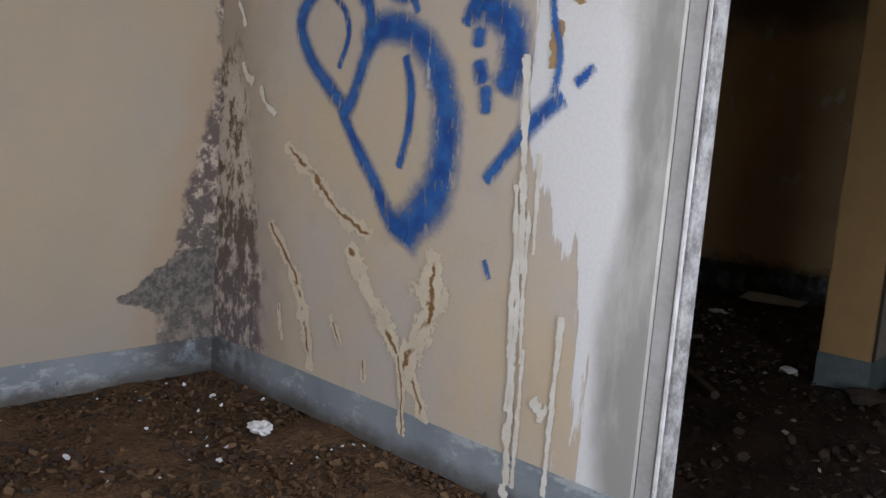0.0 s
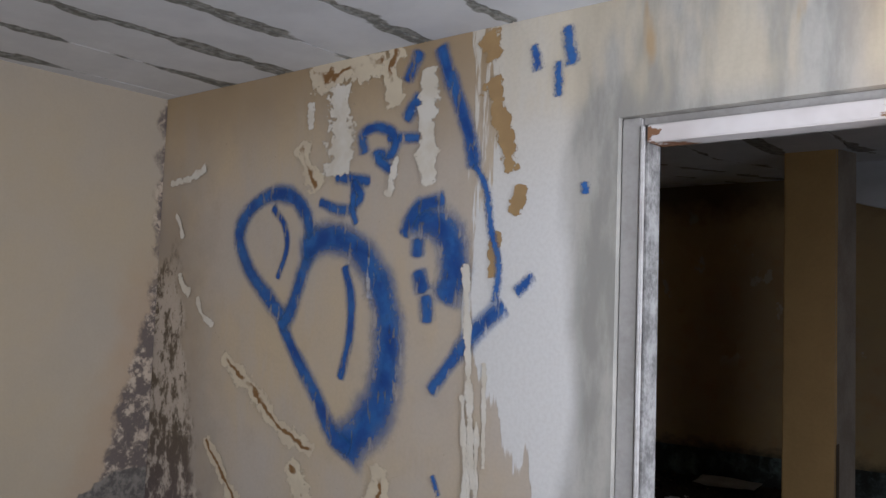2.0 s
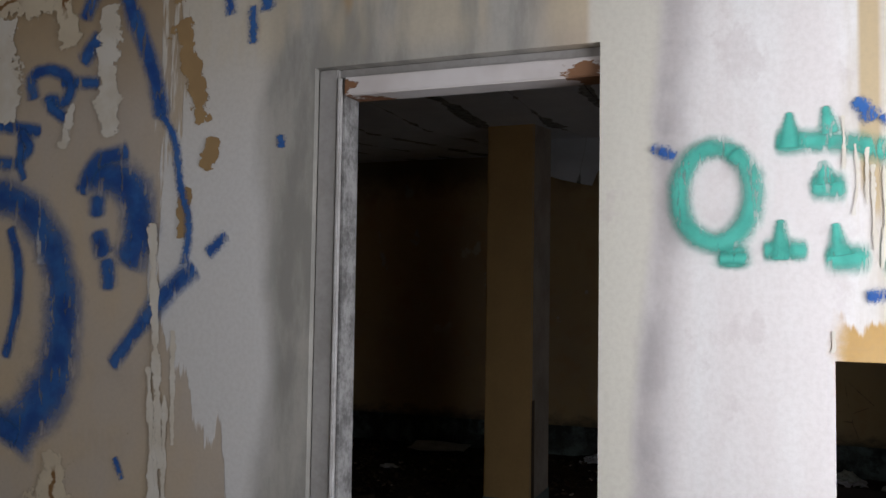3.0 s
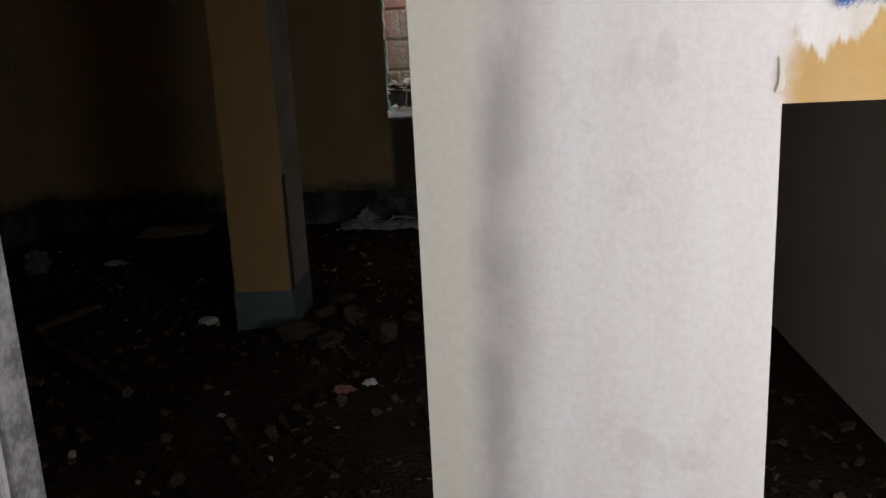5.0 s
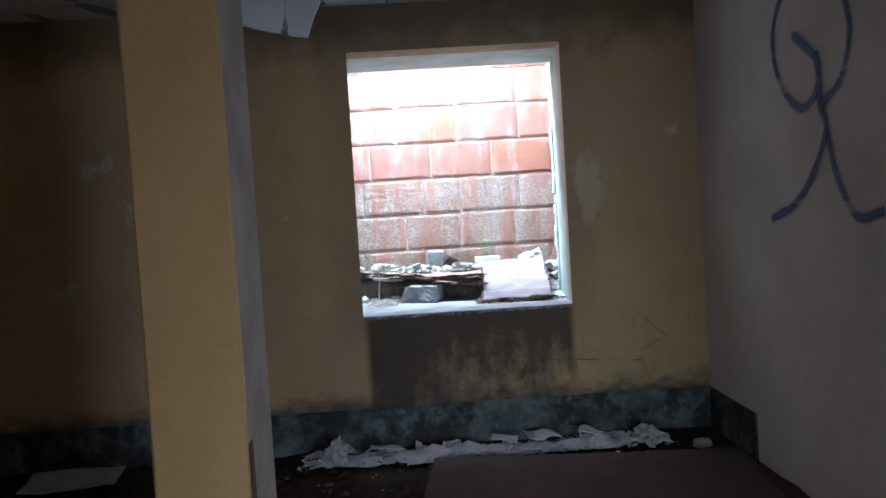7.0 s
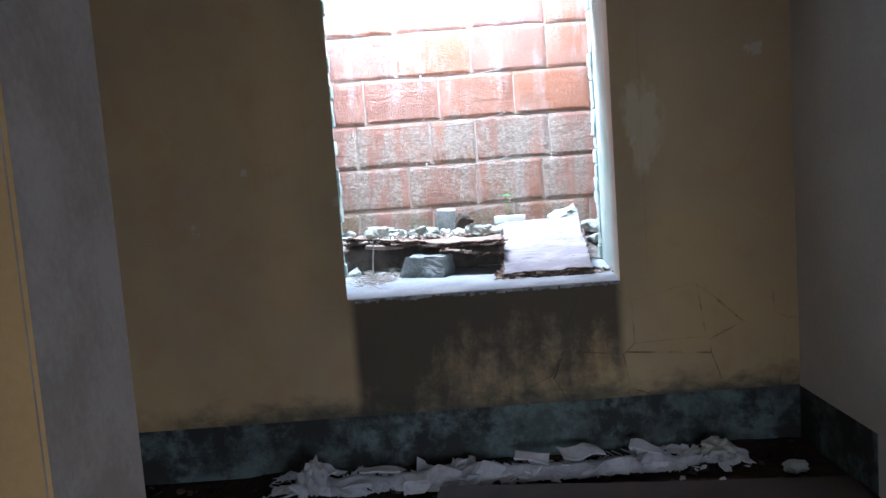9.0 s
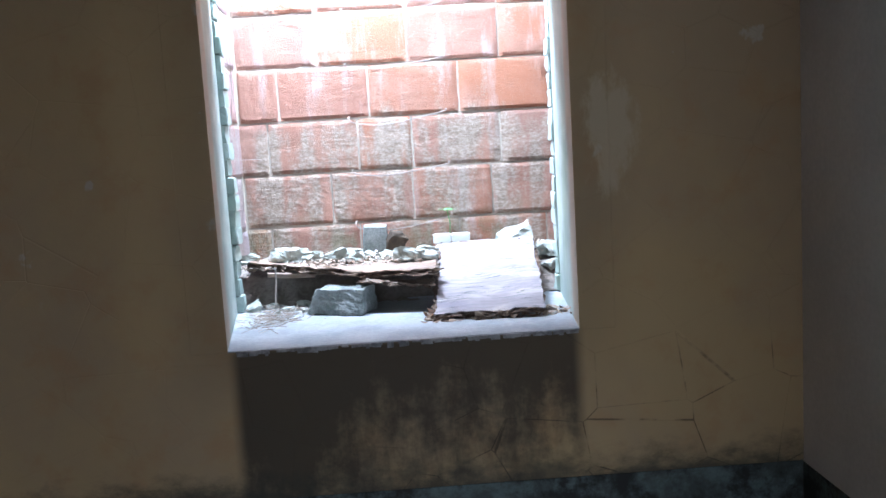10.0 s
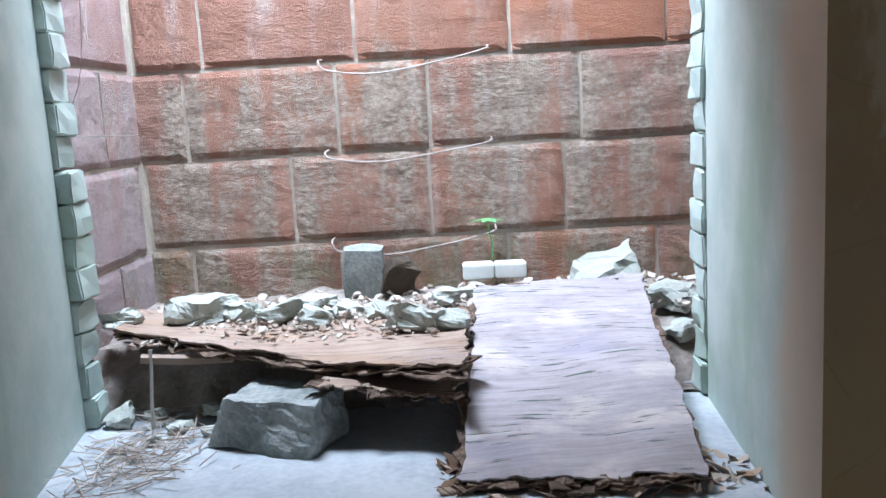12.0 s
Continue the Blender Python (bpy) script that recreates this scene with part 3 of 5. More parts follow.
def tube(points, radius, sides=6):
    """A wire or stick along points."""
    bm = bmesh.new()
    rings = []
    for i, p in enumerate(points):
        a, b = Vector(points[max(i - 1, 0)]), Vector(points[min(i + 1, len(points) - 1)])
        q = (b - a).to_track_quat("Z", "Y")
        r = radius[i] if isinstance(radius, (list, tuple)) else radius
        rings.append([bm.verts.new(Vector(p) + q @ Vector((r * math.cos(k * math.tau / sides), r * math.sin(k * math.tau / sides), 0))) for k in range(sides)])
    for u, v in zip(rings, rings[1:]):
        for k in range(sides):
            bm.faces.new((u[k], u[(k + 1) % sides], v[(k + 1) % sides], v[k]))
    bm.faces.new(rings[0][::-1])
    bm.faces.new(rings[-1])
    return bm


def smooth(points, steps=6):
    """A rounded line through the points."""
    p = [Vector(q) for q in points]
    if len(p) == 2:
        return [p[0].lerp(p[1], i / steps) for i in range(steps + 1)]
    p = [p[0] * 2 - p[1], *p, p[-1] * 2 - p[-2]]
    out = []
    for a, b, c, d in zip(p, p[1:], p[2:], p[3:]):
        for i in range(steps):
            t = i / steps
            out.append(0.5 * (2 * b + (c - a) * t + (2 * a - 5 * b + 4 * c - d) * t * t + (3 * b - a - 3 * c + d) * t**3))
    out.append(p[-2])
    return out


LAYER = [0]


def stroke(name, points, wide, material, parent, axis="y", plane=2.2, uneven=0.12, end=None):
    """A flat stroke of paint on a wall. points: along the wall and up; u runs from -1 to 1 across, v rises from 0 at each end."""
    LAYER[0] += 1
    off = plane - (0.002 + 0.00012 * (LAYER[0] % 40))
    line = smooth(points)
    bm = bmesh.new()
    uv = bm.loops.layers.uv.new("UVMap")
    total = sum((b - a).length for a, b in zip(line, line[1:]))
    # round ends: run on by half the width
    line = [line[0] - (line[1] - line[0]).normalized() * wide * 0.5, *line, line[-1] + (line[-1] - line[-2]).normalized() * wide * 0.5]
    rows, gone = [], 0.0
    for i, p in enumerate(line):
        if i:
            gone += (p - line[i - 1]).length
        d = (line[min(i + 1, len(line) - 1)] - line[max(i - 1, 0)]).normalized()
        w = wide + ((end or wide) - wide) * min(gone / (total + wide), 1)
        w *= (1.1 if material in (CREAM, CREAM_PLAIN, OCHRE_PATCH) else 1.12) * (1 + uneven * noise.noise(Vector((p.x * 9, p.y * 9, LAYER[0]))) * 2)
        n = Vector((-d.y, d.x))
        v = min(gone, total + wide - gone) / (0.5 * wide)
        rows.append([(p + n * w * s, s, v) for s in (-1, 0, 1)])
    verts = [[bm.verts.new((q.x, off - 0.00002 * i, q.y) if axis == "y" else (off - 0.00002 * i, q.x, q.y)) for q, _, _ in row] for i, row in enumerate(rows)]
    for i in range(len(rows) - 1):
        for k in range(2):
            ids = ((i, k), (i, k + 1), (i + 1, k + 1), (i + 1, k))
            f = bm.faces.new([verts[a][b] for a, b in ids])
            for loop, (a, b) in zip(f.loops, ids):
                loop[uv].uv = (rows[a][b][1], max(rows[a][b][2], 0))
    return part(name, bm, material, parent)


def wall_with_holes(name, axis, at, thick, lo, hi, z0, z1, holes, material, label):
    """A wall along x (axis 'y') or y (axis 'x'), with openings (from, to, bottom, top) cut through it."""
    us = sorted({lo, hi, *(h[0] for h in holes), *(h[1] for h in holes)})
    zs = sorted({z0, z1, *(h[2] for h in holes), *(h[3] for h in holes)})
    bm = bmesh.new()
    solid = {}
    for i in range(len(us) - 1):
        for k in range(len(zs) - 1):
            u, z = (us[i] + us[i + 1]) / 2, (zs[k] + zs[k + 1]) / 2
            solid[i, k] = not any(h[0] < u < h[1] and h[2] < z < h[3] for h in holes)

    def spot(u, w, z):
        return (u, w, z) if axis == "y" else (w, u, z)

    cache = {}

    def vert(*p):
        if p not in cache:
            cache[p] = bm.verts.new(spot(*p))
        return cache[p]

    a, b = at, at + thick
    for (i, k), full in solid.items():
        if not full:
            continue
        u0, u1, q0, q1 = us[i], us[i + 1], zs[k], zs[k + 1]
        bm.faces.new([vert(u0, a, q0), vert(u1, a, q0), vert(u1, a, q1), vert(u0, a, q1)])
        bm.faces.new([vert(u0, b, q0), vert(u0, b, q1), vert(u1, b, q1), vert(u1, b, q0)])
        for (di, dk), (c, d) in {(-1, 0): ((u0, q0), (u0, q1)), (1, 0): ((u1, q0), (u1, q1)), (0, -1): ((u0, q0), (u1, q0)), (0, 1): ((u0, q1), (u1, q1))}.items():
            if not solid.get((i + di, k + dk), False):
                bm.faces.new([vert(c[0], a, c[1]), vert(d[0], a, d[1]), vert(d[0], b, d[1]), vert(c[0], b, c[1])])
    bmesh.ops.recalc_face_normals(bm, faces=bm.faces)
    return structure(name, bm, material, label)


# ---- the shell ----
XL, XR, YW, YB, YN, H = -2.13, 2.76, 2.2, 7.63, -2.8, 2.48
wall_mid = wall_with_holes("wall_middle", "y", YW, 0.14, -2.45, 3.4, 0, 2.9, [(0.39, 1.242, 0, 2.1), (1.797, 2.62, 0, 1.29)], W1, "beige wall with blue graffiti, peeling paint and white run-off")
structure("wall_west", box(XL - 0.15, XL, YN - 0.15, YW - 0.001, 0, 2.9), WSIDE, "yellowed beige wall with a rotten damp corner")
wall_with_holes("wall_east", "x", XR, 0.15, YN - 0.15, YW - 0.001, 0, 2.9, [(0.7, 2.1, 0.4, 2.35)], WSIDE, "yellowed beige wall with a wide bare opening")
wall_with_holes("wall_south", "y", YN, -0.15, XL, XR, 0, 2.9, [(-0.8, 1.0, 0.8, 2.15)], WSIDE, "yellowed beige wall with a bare window opening")
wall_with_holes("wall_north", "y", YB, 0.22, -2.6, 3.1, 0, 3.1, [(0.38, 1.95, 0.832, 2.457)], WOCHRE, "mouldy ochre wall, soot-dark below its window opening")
structure("wall_store_east", box(2.66, 2.8, YW + 0.141, YB - 0.001, 0, 3.1), plain("dull_grey_plaster", (0.74, 0.69, 0.63), (0.62, 0.575, 0.52), 1.6, 50, 0.85, 0.3), "dull grey plastered wall with a looped blue scrawl")
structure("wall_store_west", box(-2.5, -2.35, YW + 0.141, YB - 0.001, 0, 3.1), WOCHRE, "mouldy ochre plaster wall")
wall_se = bpy.data.objects["wall_store_east"]

# ceilings: boards with open joints below a dark void
bm = bmesh.new()
x = XL - 0.02 + 0.13
edges = [XL - 0.02] + [x + 0.4 * i for i in range(14) if XL < x + 0.4 * i < XR] + [XR + 0.02]
for a, b in zip(edges, edges[1:]):
    box(a + 0.004, b - 0.004, YN - 0.1, YW - 0.002, H, H + 0.02, bm=bm)
box(XL - 0.1, XR + 0.1, YN - 0.1, YW - 0.002, H + 0.06, H + 0.1, bm=bm)
structure("ceiling", bm, CEIL, "white ceiling boards with black mould along the joints")
bm = bmesh.new()
for i in range(13):
    a = -2.5 + 0.41 * i
    vs = [bm.verts.new(p) for p in ((a + 0.003, YW + 0.142, 2.5), (a + 0.407, YW + 0.142, 2.5), (a + 0.407, 5.0, 2.48), (a + 0.003, 5.0, 2.48), (a + 0.407, YB + 0.2, 2.76), (a + 0.003, YB + 0.2, 2.76))]
    for q in ((0, 1, 2, 3), (3, 2, 4, 5)):
        bm.faces.new([vs[k] for k in q])
r = bmesh.ops.extrude_face_region(bm, geom=bm.faces[:])
bmesh.ops.translate(bm, vec=(0, 0, 0.02), verts=[g for g in r["geom"] if isinstance(g, bmesh.types.BMVert)])
structure("ceiling_store", bm, CEIL, "pale bluish ceiling boards, stained black at the edges")
structure("roof", box(-3.2, 3.9, -3.4, 8.36, 3.12, 3.25), FRAME, "flat concrete roof slab")
structure("ground", box(-60, 60, -60, 60, -0.6, -0.5), WET_FLOOR, "bare dark soil")


def uneven_floor(name, x0, x1, y0, y1, amount, material, label, cell=0.05):
    bm = bmesh.new()
    nx, ny = int((x1 - x0) / cell), int((y1 - y0) / cell)
    grid = [[bm.verts.new((x0 + (x1 - x0) * i / nx, y0 + (y1 - y0) * k / ny, 0)) for i in range(nx + 1)] for k in range(ny + 1)]
    for row in grid:
        for v in row:
            v.co.z = -0.006 + amount * (noise.fractal(v.co * 3.2, 1.0, 2.0, 4) + 0.15)
    for k in range(ny):
        for i in range(nx):
            bm.faces.new((grid[k][i], grid[k][i + 1], grid[k + 1][i + 1], grid[k + 1][i]))
    low = bmesh.ops.extrude_face_region(bm, geom=bm.faces[:])
    for g in low["geom"]:
        if isinstance(g, bmesh.types.BMVert):
            g.co.z = -0.3
    bmesh.ops.recalc_face_normals(bm, faces=bm.faces)
    ob = structure(name, bm, material, label)
    for f in ob.data.polygons:
        f.use_smooth = True
    return ob


uneven_floor("floor", XL - 0.1, XR + 0.1, YN - 0.1, YW + 0.07, 0.022, LITTER_FLOOR, "floor covered in brown leaf litter and crumbled plaster")
uneven_floor("floor_store", -2.45, 2.75, YW + 0.07, YB + 0.1, 0.022, WET_FLOOR, "dark damp soil floor strewn with scraps")


def scatter(name, count, x0, x1, y0, y1, small, large, material, label, seed, flat=0.35, dense=None, z0=0.0, long=1.0):
    """Loose litter, too much of it to count."""
    rnd = random.Random(seed)
    verts, faces = [], []
    for _ in range(count):
        px, py = rnd.uniform(x0, x1), rnd.uniform(y0, y1)
        if dense and rnd.random() > dense(px, py):
            continue
        s = rnd.uniform(small, large) * rnd.choice((0.6, 1, 1, 1.4))
        q = Euler((rnd.uniform(-0.7, 0.7), rnd.uniform(-0.7, 0.7), rnd.uniform(0, 6.3))).to_matrix()
        n = rnd.choice((4, 5, 6))
        b = len(verts)
        ang = [k * math.tau / n + rnd.uniform(-0.35, 0.35) for k in range(n)]
        for lift in (0, flat):
            for a in ang:
                v = q @ Vector((math.cos(a) * s * long * (1 - 0.25 * lift), math.sin(a) * s * rnd.uniform(0.5, 1), lift * s + rnd.uniform(-0.12, 0.12) * s))
                verts.append((px + v.x, py + v.y, max(z0 + v.z + s * 0.25, z0 - 0.01)))
        faces.append(tuple(range(b + n - 1, b - 1, -1)))
        faces.append(tuple(range(b + n, b + 2 * n)))
        for k in range(n):
            j = (k + 1) % n
            faces.append((b + k, b + j, b + n + j, b + n + k))
    me = bpy.data.meshes.new(name)
    me.from_pydata(verts, [], faces)
    me.materials.append(material)
    return tagged(new(name, me), label, "litter", kind="stuff")


scatter("leaf_litter", 17000, XL + 0.02, 1.2, -0.4, YW - 0.02, 0.004, 0.015, CHIPS_A, "brown crumbled leaves and flakes over the floor", 3, 0.2, long=1.3)
scatter("dark_litter", 5000, -2.3, 2.6, 2.5, YB - 0.03, 0.006, 0.024, CHIPS_B, "dark crumbs and scraps over the soil floor", 4)
scatter("pale_crumbs", 260, -2.1, 1.2, 0.0, 2.15, 0.005, 0.013, PLASTER_BITS, "small white plaster crumbs on the litter", 5, dense=lambda a, b: 0.9 if b > 1.6 else 0.3)
scatter("pale_scraps", 170, -2.2, 2.5, 3.0, 7.5, 0.006, 0.02, STRAW, "pale scraps on the dark floor", 6)

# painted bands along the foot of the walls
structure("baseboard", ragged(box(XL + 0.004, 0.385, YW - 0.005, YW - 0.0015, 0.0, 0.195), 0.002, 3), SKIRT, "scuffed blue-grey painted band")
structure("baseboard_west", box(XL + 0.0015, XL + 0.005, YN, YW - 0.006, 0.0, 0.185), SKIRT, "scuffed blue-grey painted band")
structure("baseboard_north", box(-2.345, 2.655, YB - 0.005, YB - 0.0015, 0.0, 0.265), SKIRT_D, "mouldy blue-green painted band")
structure("baseboard_store_west", box(-2.3485, -2.345, YW + 0.15, YB - 0.006, 0.0, 0.3), SKIRT_D, "mouldy blue-green painted band")
structure("baseboard_store_east", box(2.655, 2.6585, 6.9, YB - 0.006, 0.0, 0.26), SKIRT_D, "mouldy blue-green painted band")

# doorway lining: rendered rebate, chipped edge, flaking head
door = thing("door_1", (0.8, 2.25, 0), "bare doorway with a flaking white head and grey render", "doorway", kind="structure")
part("jamb", ragged(box(0.391, 0.456, 2.222, 2.305, 0, 2.098, 0.004), 0.002, 9), FRAME, door, "smooth grey rendered jamb")
part("edge_bead", ragged(box(0.4565, 0.467, 2.216, 2.236, 0, 2.07, 0.003), 0.003, 12), PAINT_EDGE, door, "chipped white edge")
part("rough_jamb", ragged(box(0.4565, 0.472, 2.238, 2.334, 0, 2.07, 0.003), 0.006, 16), ROUGHCAST, door, "rough spalled concrete inside edge")
part("head", ragged(box(0.474, 1.2405, 2.225, 2.325, 2.018, 2.072, 0.004), 0.002, 9), HEADWOOD, door, "flaking white wooden head with rust-brown patches")
part("head_rebate", box(0.458, 1.2405, 2.24, 2.332, 2.074, 2.098), FRAME, door)

# graffiti on the middle wall
BIG = [
    ("b1", 0.052, 0.052, [(-1.15, 1.41), (-1.29, 1.52), (-1.42, 1.64), (-1.49, 1.78), (-1.42, 1.89), (-1.27, 1.95), (-1.13, 1.93), (-1.04, 1.84), (-1.01, 1.74), (-1.06, 1.59), (-1.12, 1.44), (-1.17, 1.39)]),
    ("b1in", 0.025, 0.02, [(-1.26, 1.89), (-1.18, 1.81), (-1.16, 1.71), (-1.21, 1.59)]),
    ("b2a", 0.04, 0.06, [(-1.17, 1.39), (-1.05, 1.24), (-0.94, 1.12), (-0.83, 0.97), (-0.74, 0.93)]),
    ("b2b", 0.125, 0.08, [(-0.75, 0.94), (-0.66, 1.02), (-0.58, 1.13), (-0.555, 1.28), (-0.56, 1.43), (-0.61, 1.57), (-0.70, 1.68), (-0.81, 1.74), (-0.93, 1.75), (-1.03, 1.71)]),
    ("b2in", 0.034, 0.03, [(-0.80, 1.63), (-0.76, 1.51), (-0.76, 1.35), (-0.80, 1.20)]),
    ("u1", 0.034, 0.03, [(-0.96, 1.90), (-0.82, 1.86), (-0.73, 1.91), (-0.77, 1.97)]),
]
SMALL = [
    ("u2", 0.034, 0.03, [(-0.87, 2.0), (-0.69, 1.97)]),
    ("u3", 0.026, 0.024, [(-0.77, 1.97), (-0.77, 1.86), (-0.75, 1.81)]),
    ("r1", 0.036, 0.03, [(-0.72, 2.09), (-0.73, 2.16), (-0.65, 2.18), (-0.56, 2.14), (-0.57, 2.07), (-0.66, 2.07), (-0.58, 2.01)]),
    ("r2", 0.03, 0.028, [(-0.59, 2.13), (-0.44, 2.12)]),
    ("d1", 0.042, 0.036, [(-0.45, 2.44), (-0.50, 2.35)]),
    ("d2", 0.044, 0.036, [(-0.44, 2.27), (-0.50, 2.20)]),
    ("l1", 0.046, 0.04, [(-0.34, 2.44), (-0.29, 2.32), (-0.23, 2.19), (-0.19, 2.08), (-0.17, 2.0)]),
    ("blob", 0.085, 0.10, [(-0.43, 1.81), (-0.33, 1.79), (-0.26, 1.72), (-0.25, 1.6), (-0.28, 1.53)]),
    ("blobt", 0.044, 0.04, [(-0.49, 1.76), (-0.43, 1.85), (-0.31, 1.88)]),
    ("dd1", 0.042, 0.042, [(-0.42, 1.73), (-0.42, 1.68)]),
]
MORE = [
    ("dd2", 0.05, 0.045, [(-0.41, 1.61), (-0.39, 1.55)]),
    ("dd3", 0.042, 0.04, [(-0.37, 1.52), (-0.36, 1.44)]),
    ("tail", 0.036, 0.05, [(-0.33, 1.19), (-0.24, 1.30), (-0.15, 1.40), (-0.08, 1.46), (-0.03, 1.50)]),
]
for _, w, e, pts in BIG + SMALL + MORE:
    stroke("paint_stroke", pts, w, BLUE, wall_mid, end=e)
for w, pts in (
    (0.02, [(-0.16, 1.99), (-0.11, 1.9), (-0.09, 1.77), (-0.05, 1.64), (-0.06, 1.52)]), (0.026, [(0.03, 1.55), (0.09, 1.60)]), (0.018, [(0.28, 1.90), (0.28, 1.87)]),
    (0.024, [(0.07, 2.38), (0.09, 2.30)]), (0.022, [(0.17, 2.31), (0.17, 2.20)]), (0.014, [(-0.31, 0.89), (-0.28, 0.83)]), (0.03, [(0.20, 2.42), (0.22, 2.3)]),
    (0.024, [(1.85, 1.90), (1.88, 1.86)]), (0.014, [(1.90, 1.86), (1.93, 1.83)]), (0.02, [(2.04, 1.74), (2.04, 1.69)]), (0.018, [(2.0, 1.67), (1.98, 1.65)]),
    (0.02, [(1.87, 1.44), (1.94, 1.45), (2.02, 1.44), (2.1, 1.45), (2.19, 1.46)]), (0.02, [(1.38, 1.81), (1.43, 1.79)]), (0.04, [(2.11, 1.79), (2.19, 1.76), (2.3, 1.77)]),
    (0.08, [(2.12, 1.97), (2.2, 1.87), (2.3, 1.85)]), (0.018, [(1.93, 1.93), (1.99, 1.93)]), (0.016, [(2.07, 1.88), (2.09, 1.83)]), (0.018, [(2.11, 1.62), (2.13, 1.61)]),
    (0.016, [(2.0, 1.80), (2.03, 1.78)]),
):
    stroke("paint_stroke", pts, w, BLUE_THIN, wall_mid)
ring = [(1.532 + 0.087 * math.cos(a * math.tau / 14 + 1.0), 1.687 + 0.118 * math.sin(a * math.tau / 14 + 1.0)) for a in range(15)]
stroke("paint_stroke", ring, 0.036, GREEN, wall_mid)
for w, pts in (
    (0.05, [(1.57, 1.55), (1.57, 1.52)]), (0.022, [(1.545, 1.53), (1.6, 1.53)]), (0.04, [(1.68, 1.81), (1.76, 1.81), (1.88, 1.79), (1.99, 1.745)]), (0.022, [(1.70, 1.88), (1.70, 1.80)]), (0.022, [(1.78, 1.89), (1.79, 1.83)]),
    (0.045, [(1.76, 1.70), (1.81, 1.70)]), (0.022, [(1.775, 1.76), (1.78, 1.71)]), (0.034, [(1.65, 1.55), (1.73, 1.55)]), (0.024, [(1.68, 1.62), (1.68, 1.53)]),
    (0.042, [(1.79, 1.53), (1.86, 1.53)]), (0.022, [(1.80, 1.61), (1.81, 1.54)]), (0.065, [(1.92, 1.54), (2.0, 1.54)]), (0.026, [(1.94, 1.61), (1.94, 1.54)]), (0.05, [(1.95, 1.79), (1.99, 1.73)]),
):
    upright = abs(pts[0][0] - pts[-1][0]) < 0.015 and w < 0.03
    stroke("paint_stroke", pts, 0.012 if upright else w, GREEN, wall_mid, end=0.04 if upright else None)

# lifted and bare paint
for w, pts in (
    (0.05, [(-1.55, 1.23), (-1.35, 1.11), (-1.16, 0.97), (-0.95, 0.90)]), (0.055, [(-1.07, 0.82), (-0.95, 0.67), (-0.83, 0.54), (-0.73, 0.42), (-0.62, 0.31), (-0.56, 0.2)]),
    (0.085, [(-0.56, 0.86), (-0.57, 0.74), (-0.57, 0.62), (-0.64, 0.49), (-0.69, 0.38)]), (0.05, [(-1.65, 0.85), (-1.48, 0.67), (-1.38, 0.5), (-1.3, 0.23)]),
    (0.03, [(-1.17, 0.5), (-1.1, 0.38)]), (0.025, [(-0.94, 0.35), (-0.93, 0.26)]), (0.018, [(-1.56, 0.47), (-1.52, 0.31)]),
    (0.08, [(-1.03, 2.43), (-0.83, 2.44), (-0.64, 2.44)]), (0.06, [(-1.09, 2.14), (-1.05, 2.06), (-0.99, 1.97)]), (0.06, [(-0.56, 2.47), (-0.60, 2.39), (-0.55, 2.27)]),
    (0.03, [(-0.73, 0.42), (-0.70, 0.3), (-0.68, 0.1)]),
):
    stroke("lifted_paint", pts, w, CREAM, wall_mid, uneven=0.35)
for w, pts in (
    (0.075, [(-0.87, 2.35), (-0.86, 2.17), (-0.86, 2.03)]), (0.055, [(-0.40, 2.36), (-0.39, 2.16), (-0.38, 1.95)]), (0.025, [(-0.58, 1.91), (-0.54, 2.05)]), (0.022, [(-2.05, 2.05), (-1.89, 2.06), (-1.77, 2.1)]),
    (0.02, [(-1.99, 1.89), (-1.95, 1.84), (-1.93, 1.78)]), (0.026, [(-1.93, 1.6), (-1.9, 1.54), (-1.85, 1.51)]), (0.02, [(-1.78, 1.49), (-1.74, 1.42), (-1.65, 1.37)]), (0.02, [(-0.185, 1.18), (-0.165, 0.94), (-0.16, 0.71), (-0.13, 0.42), (-0.125, 0.08)]), (0.016, [(-0.15, 1.22), (-0.15, 0.95), (-0.135, 0.7), (-0.15, 0.36)]), (0.012, [(-0.12, 1.1), (-0.115, 0.8), (-0.10, 0.55)]), (0.022, [(-0.14, 0.3), (-0.12, 0.15), (-0.13, 0.03)]), (0.02, [(-0.19, 1.64), (-0.16, 1.24), (-0.13, 0.88)]), (0.034, [(-0.03, 0.42), (0.02, 0.39)]), (0.012, [(-0.09, 0.6), (-0.09, 0.08)]), (0.014, [(0.06, 0.75), (0.05, 0.1)]),
    (0.012, [(-0.1, 1.3), (-0.09, 0.95)]), (0.03, [(-0.68, 1.66), (-0.66, 1.6), (-0.64, 1.52)]), (0.03, [(-0.52, 0.14), (-0.44, 0.08)]), (0.025, [(-1.05, 2.32), (-1.04, 2.22)]),
):
    stroke("lifted_paint", pts, w, CREAM_PLAIN, wall_mid, uneven=0.35)
for w, pts in ((0.045, [(-0.10, 2.28), (-0.05, 2.12), (-0.02, 1.97)]), (0.03, [(0.03, 1.90), (0.01, 1.82)]), (0.03, [(-0.06, 1.75), (-0.08, 1.6)]), (0.06, [(-0.12, 2.44), (-0.1, 2.38)])):
    stroke("bare_patch", pts, w, OCHRE_PATCH, wall_mid, uneven=0.35)
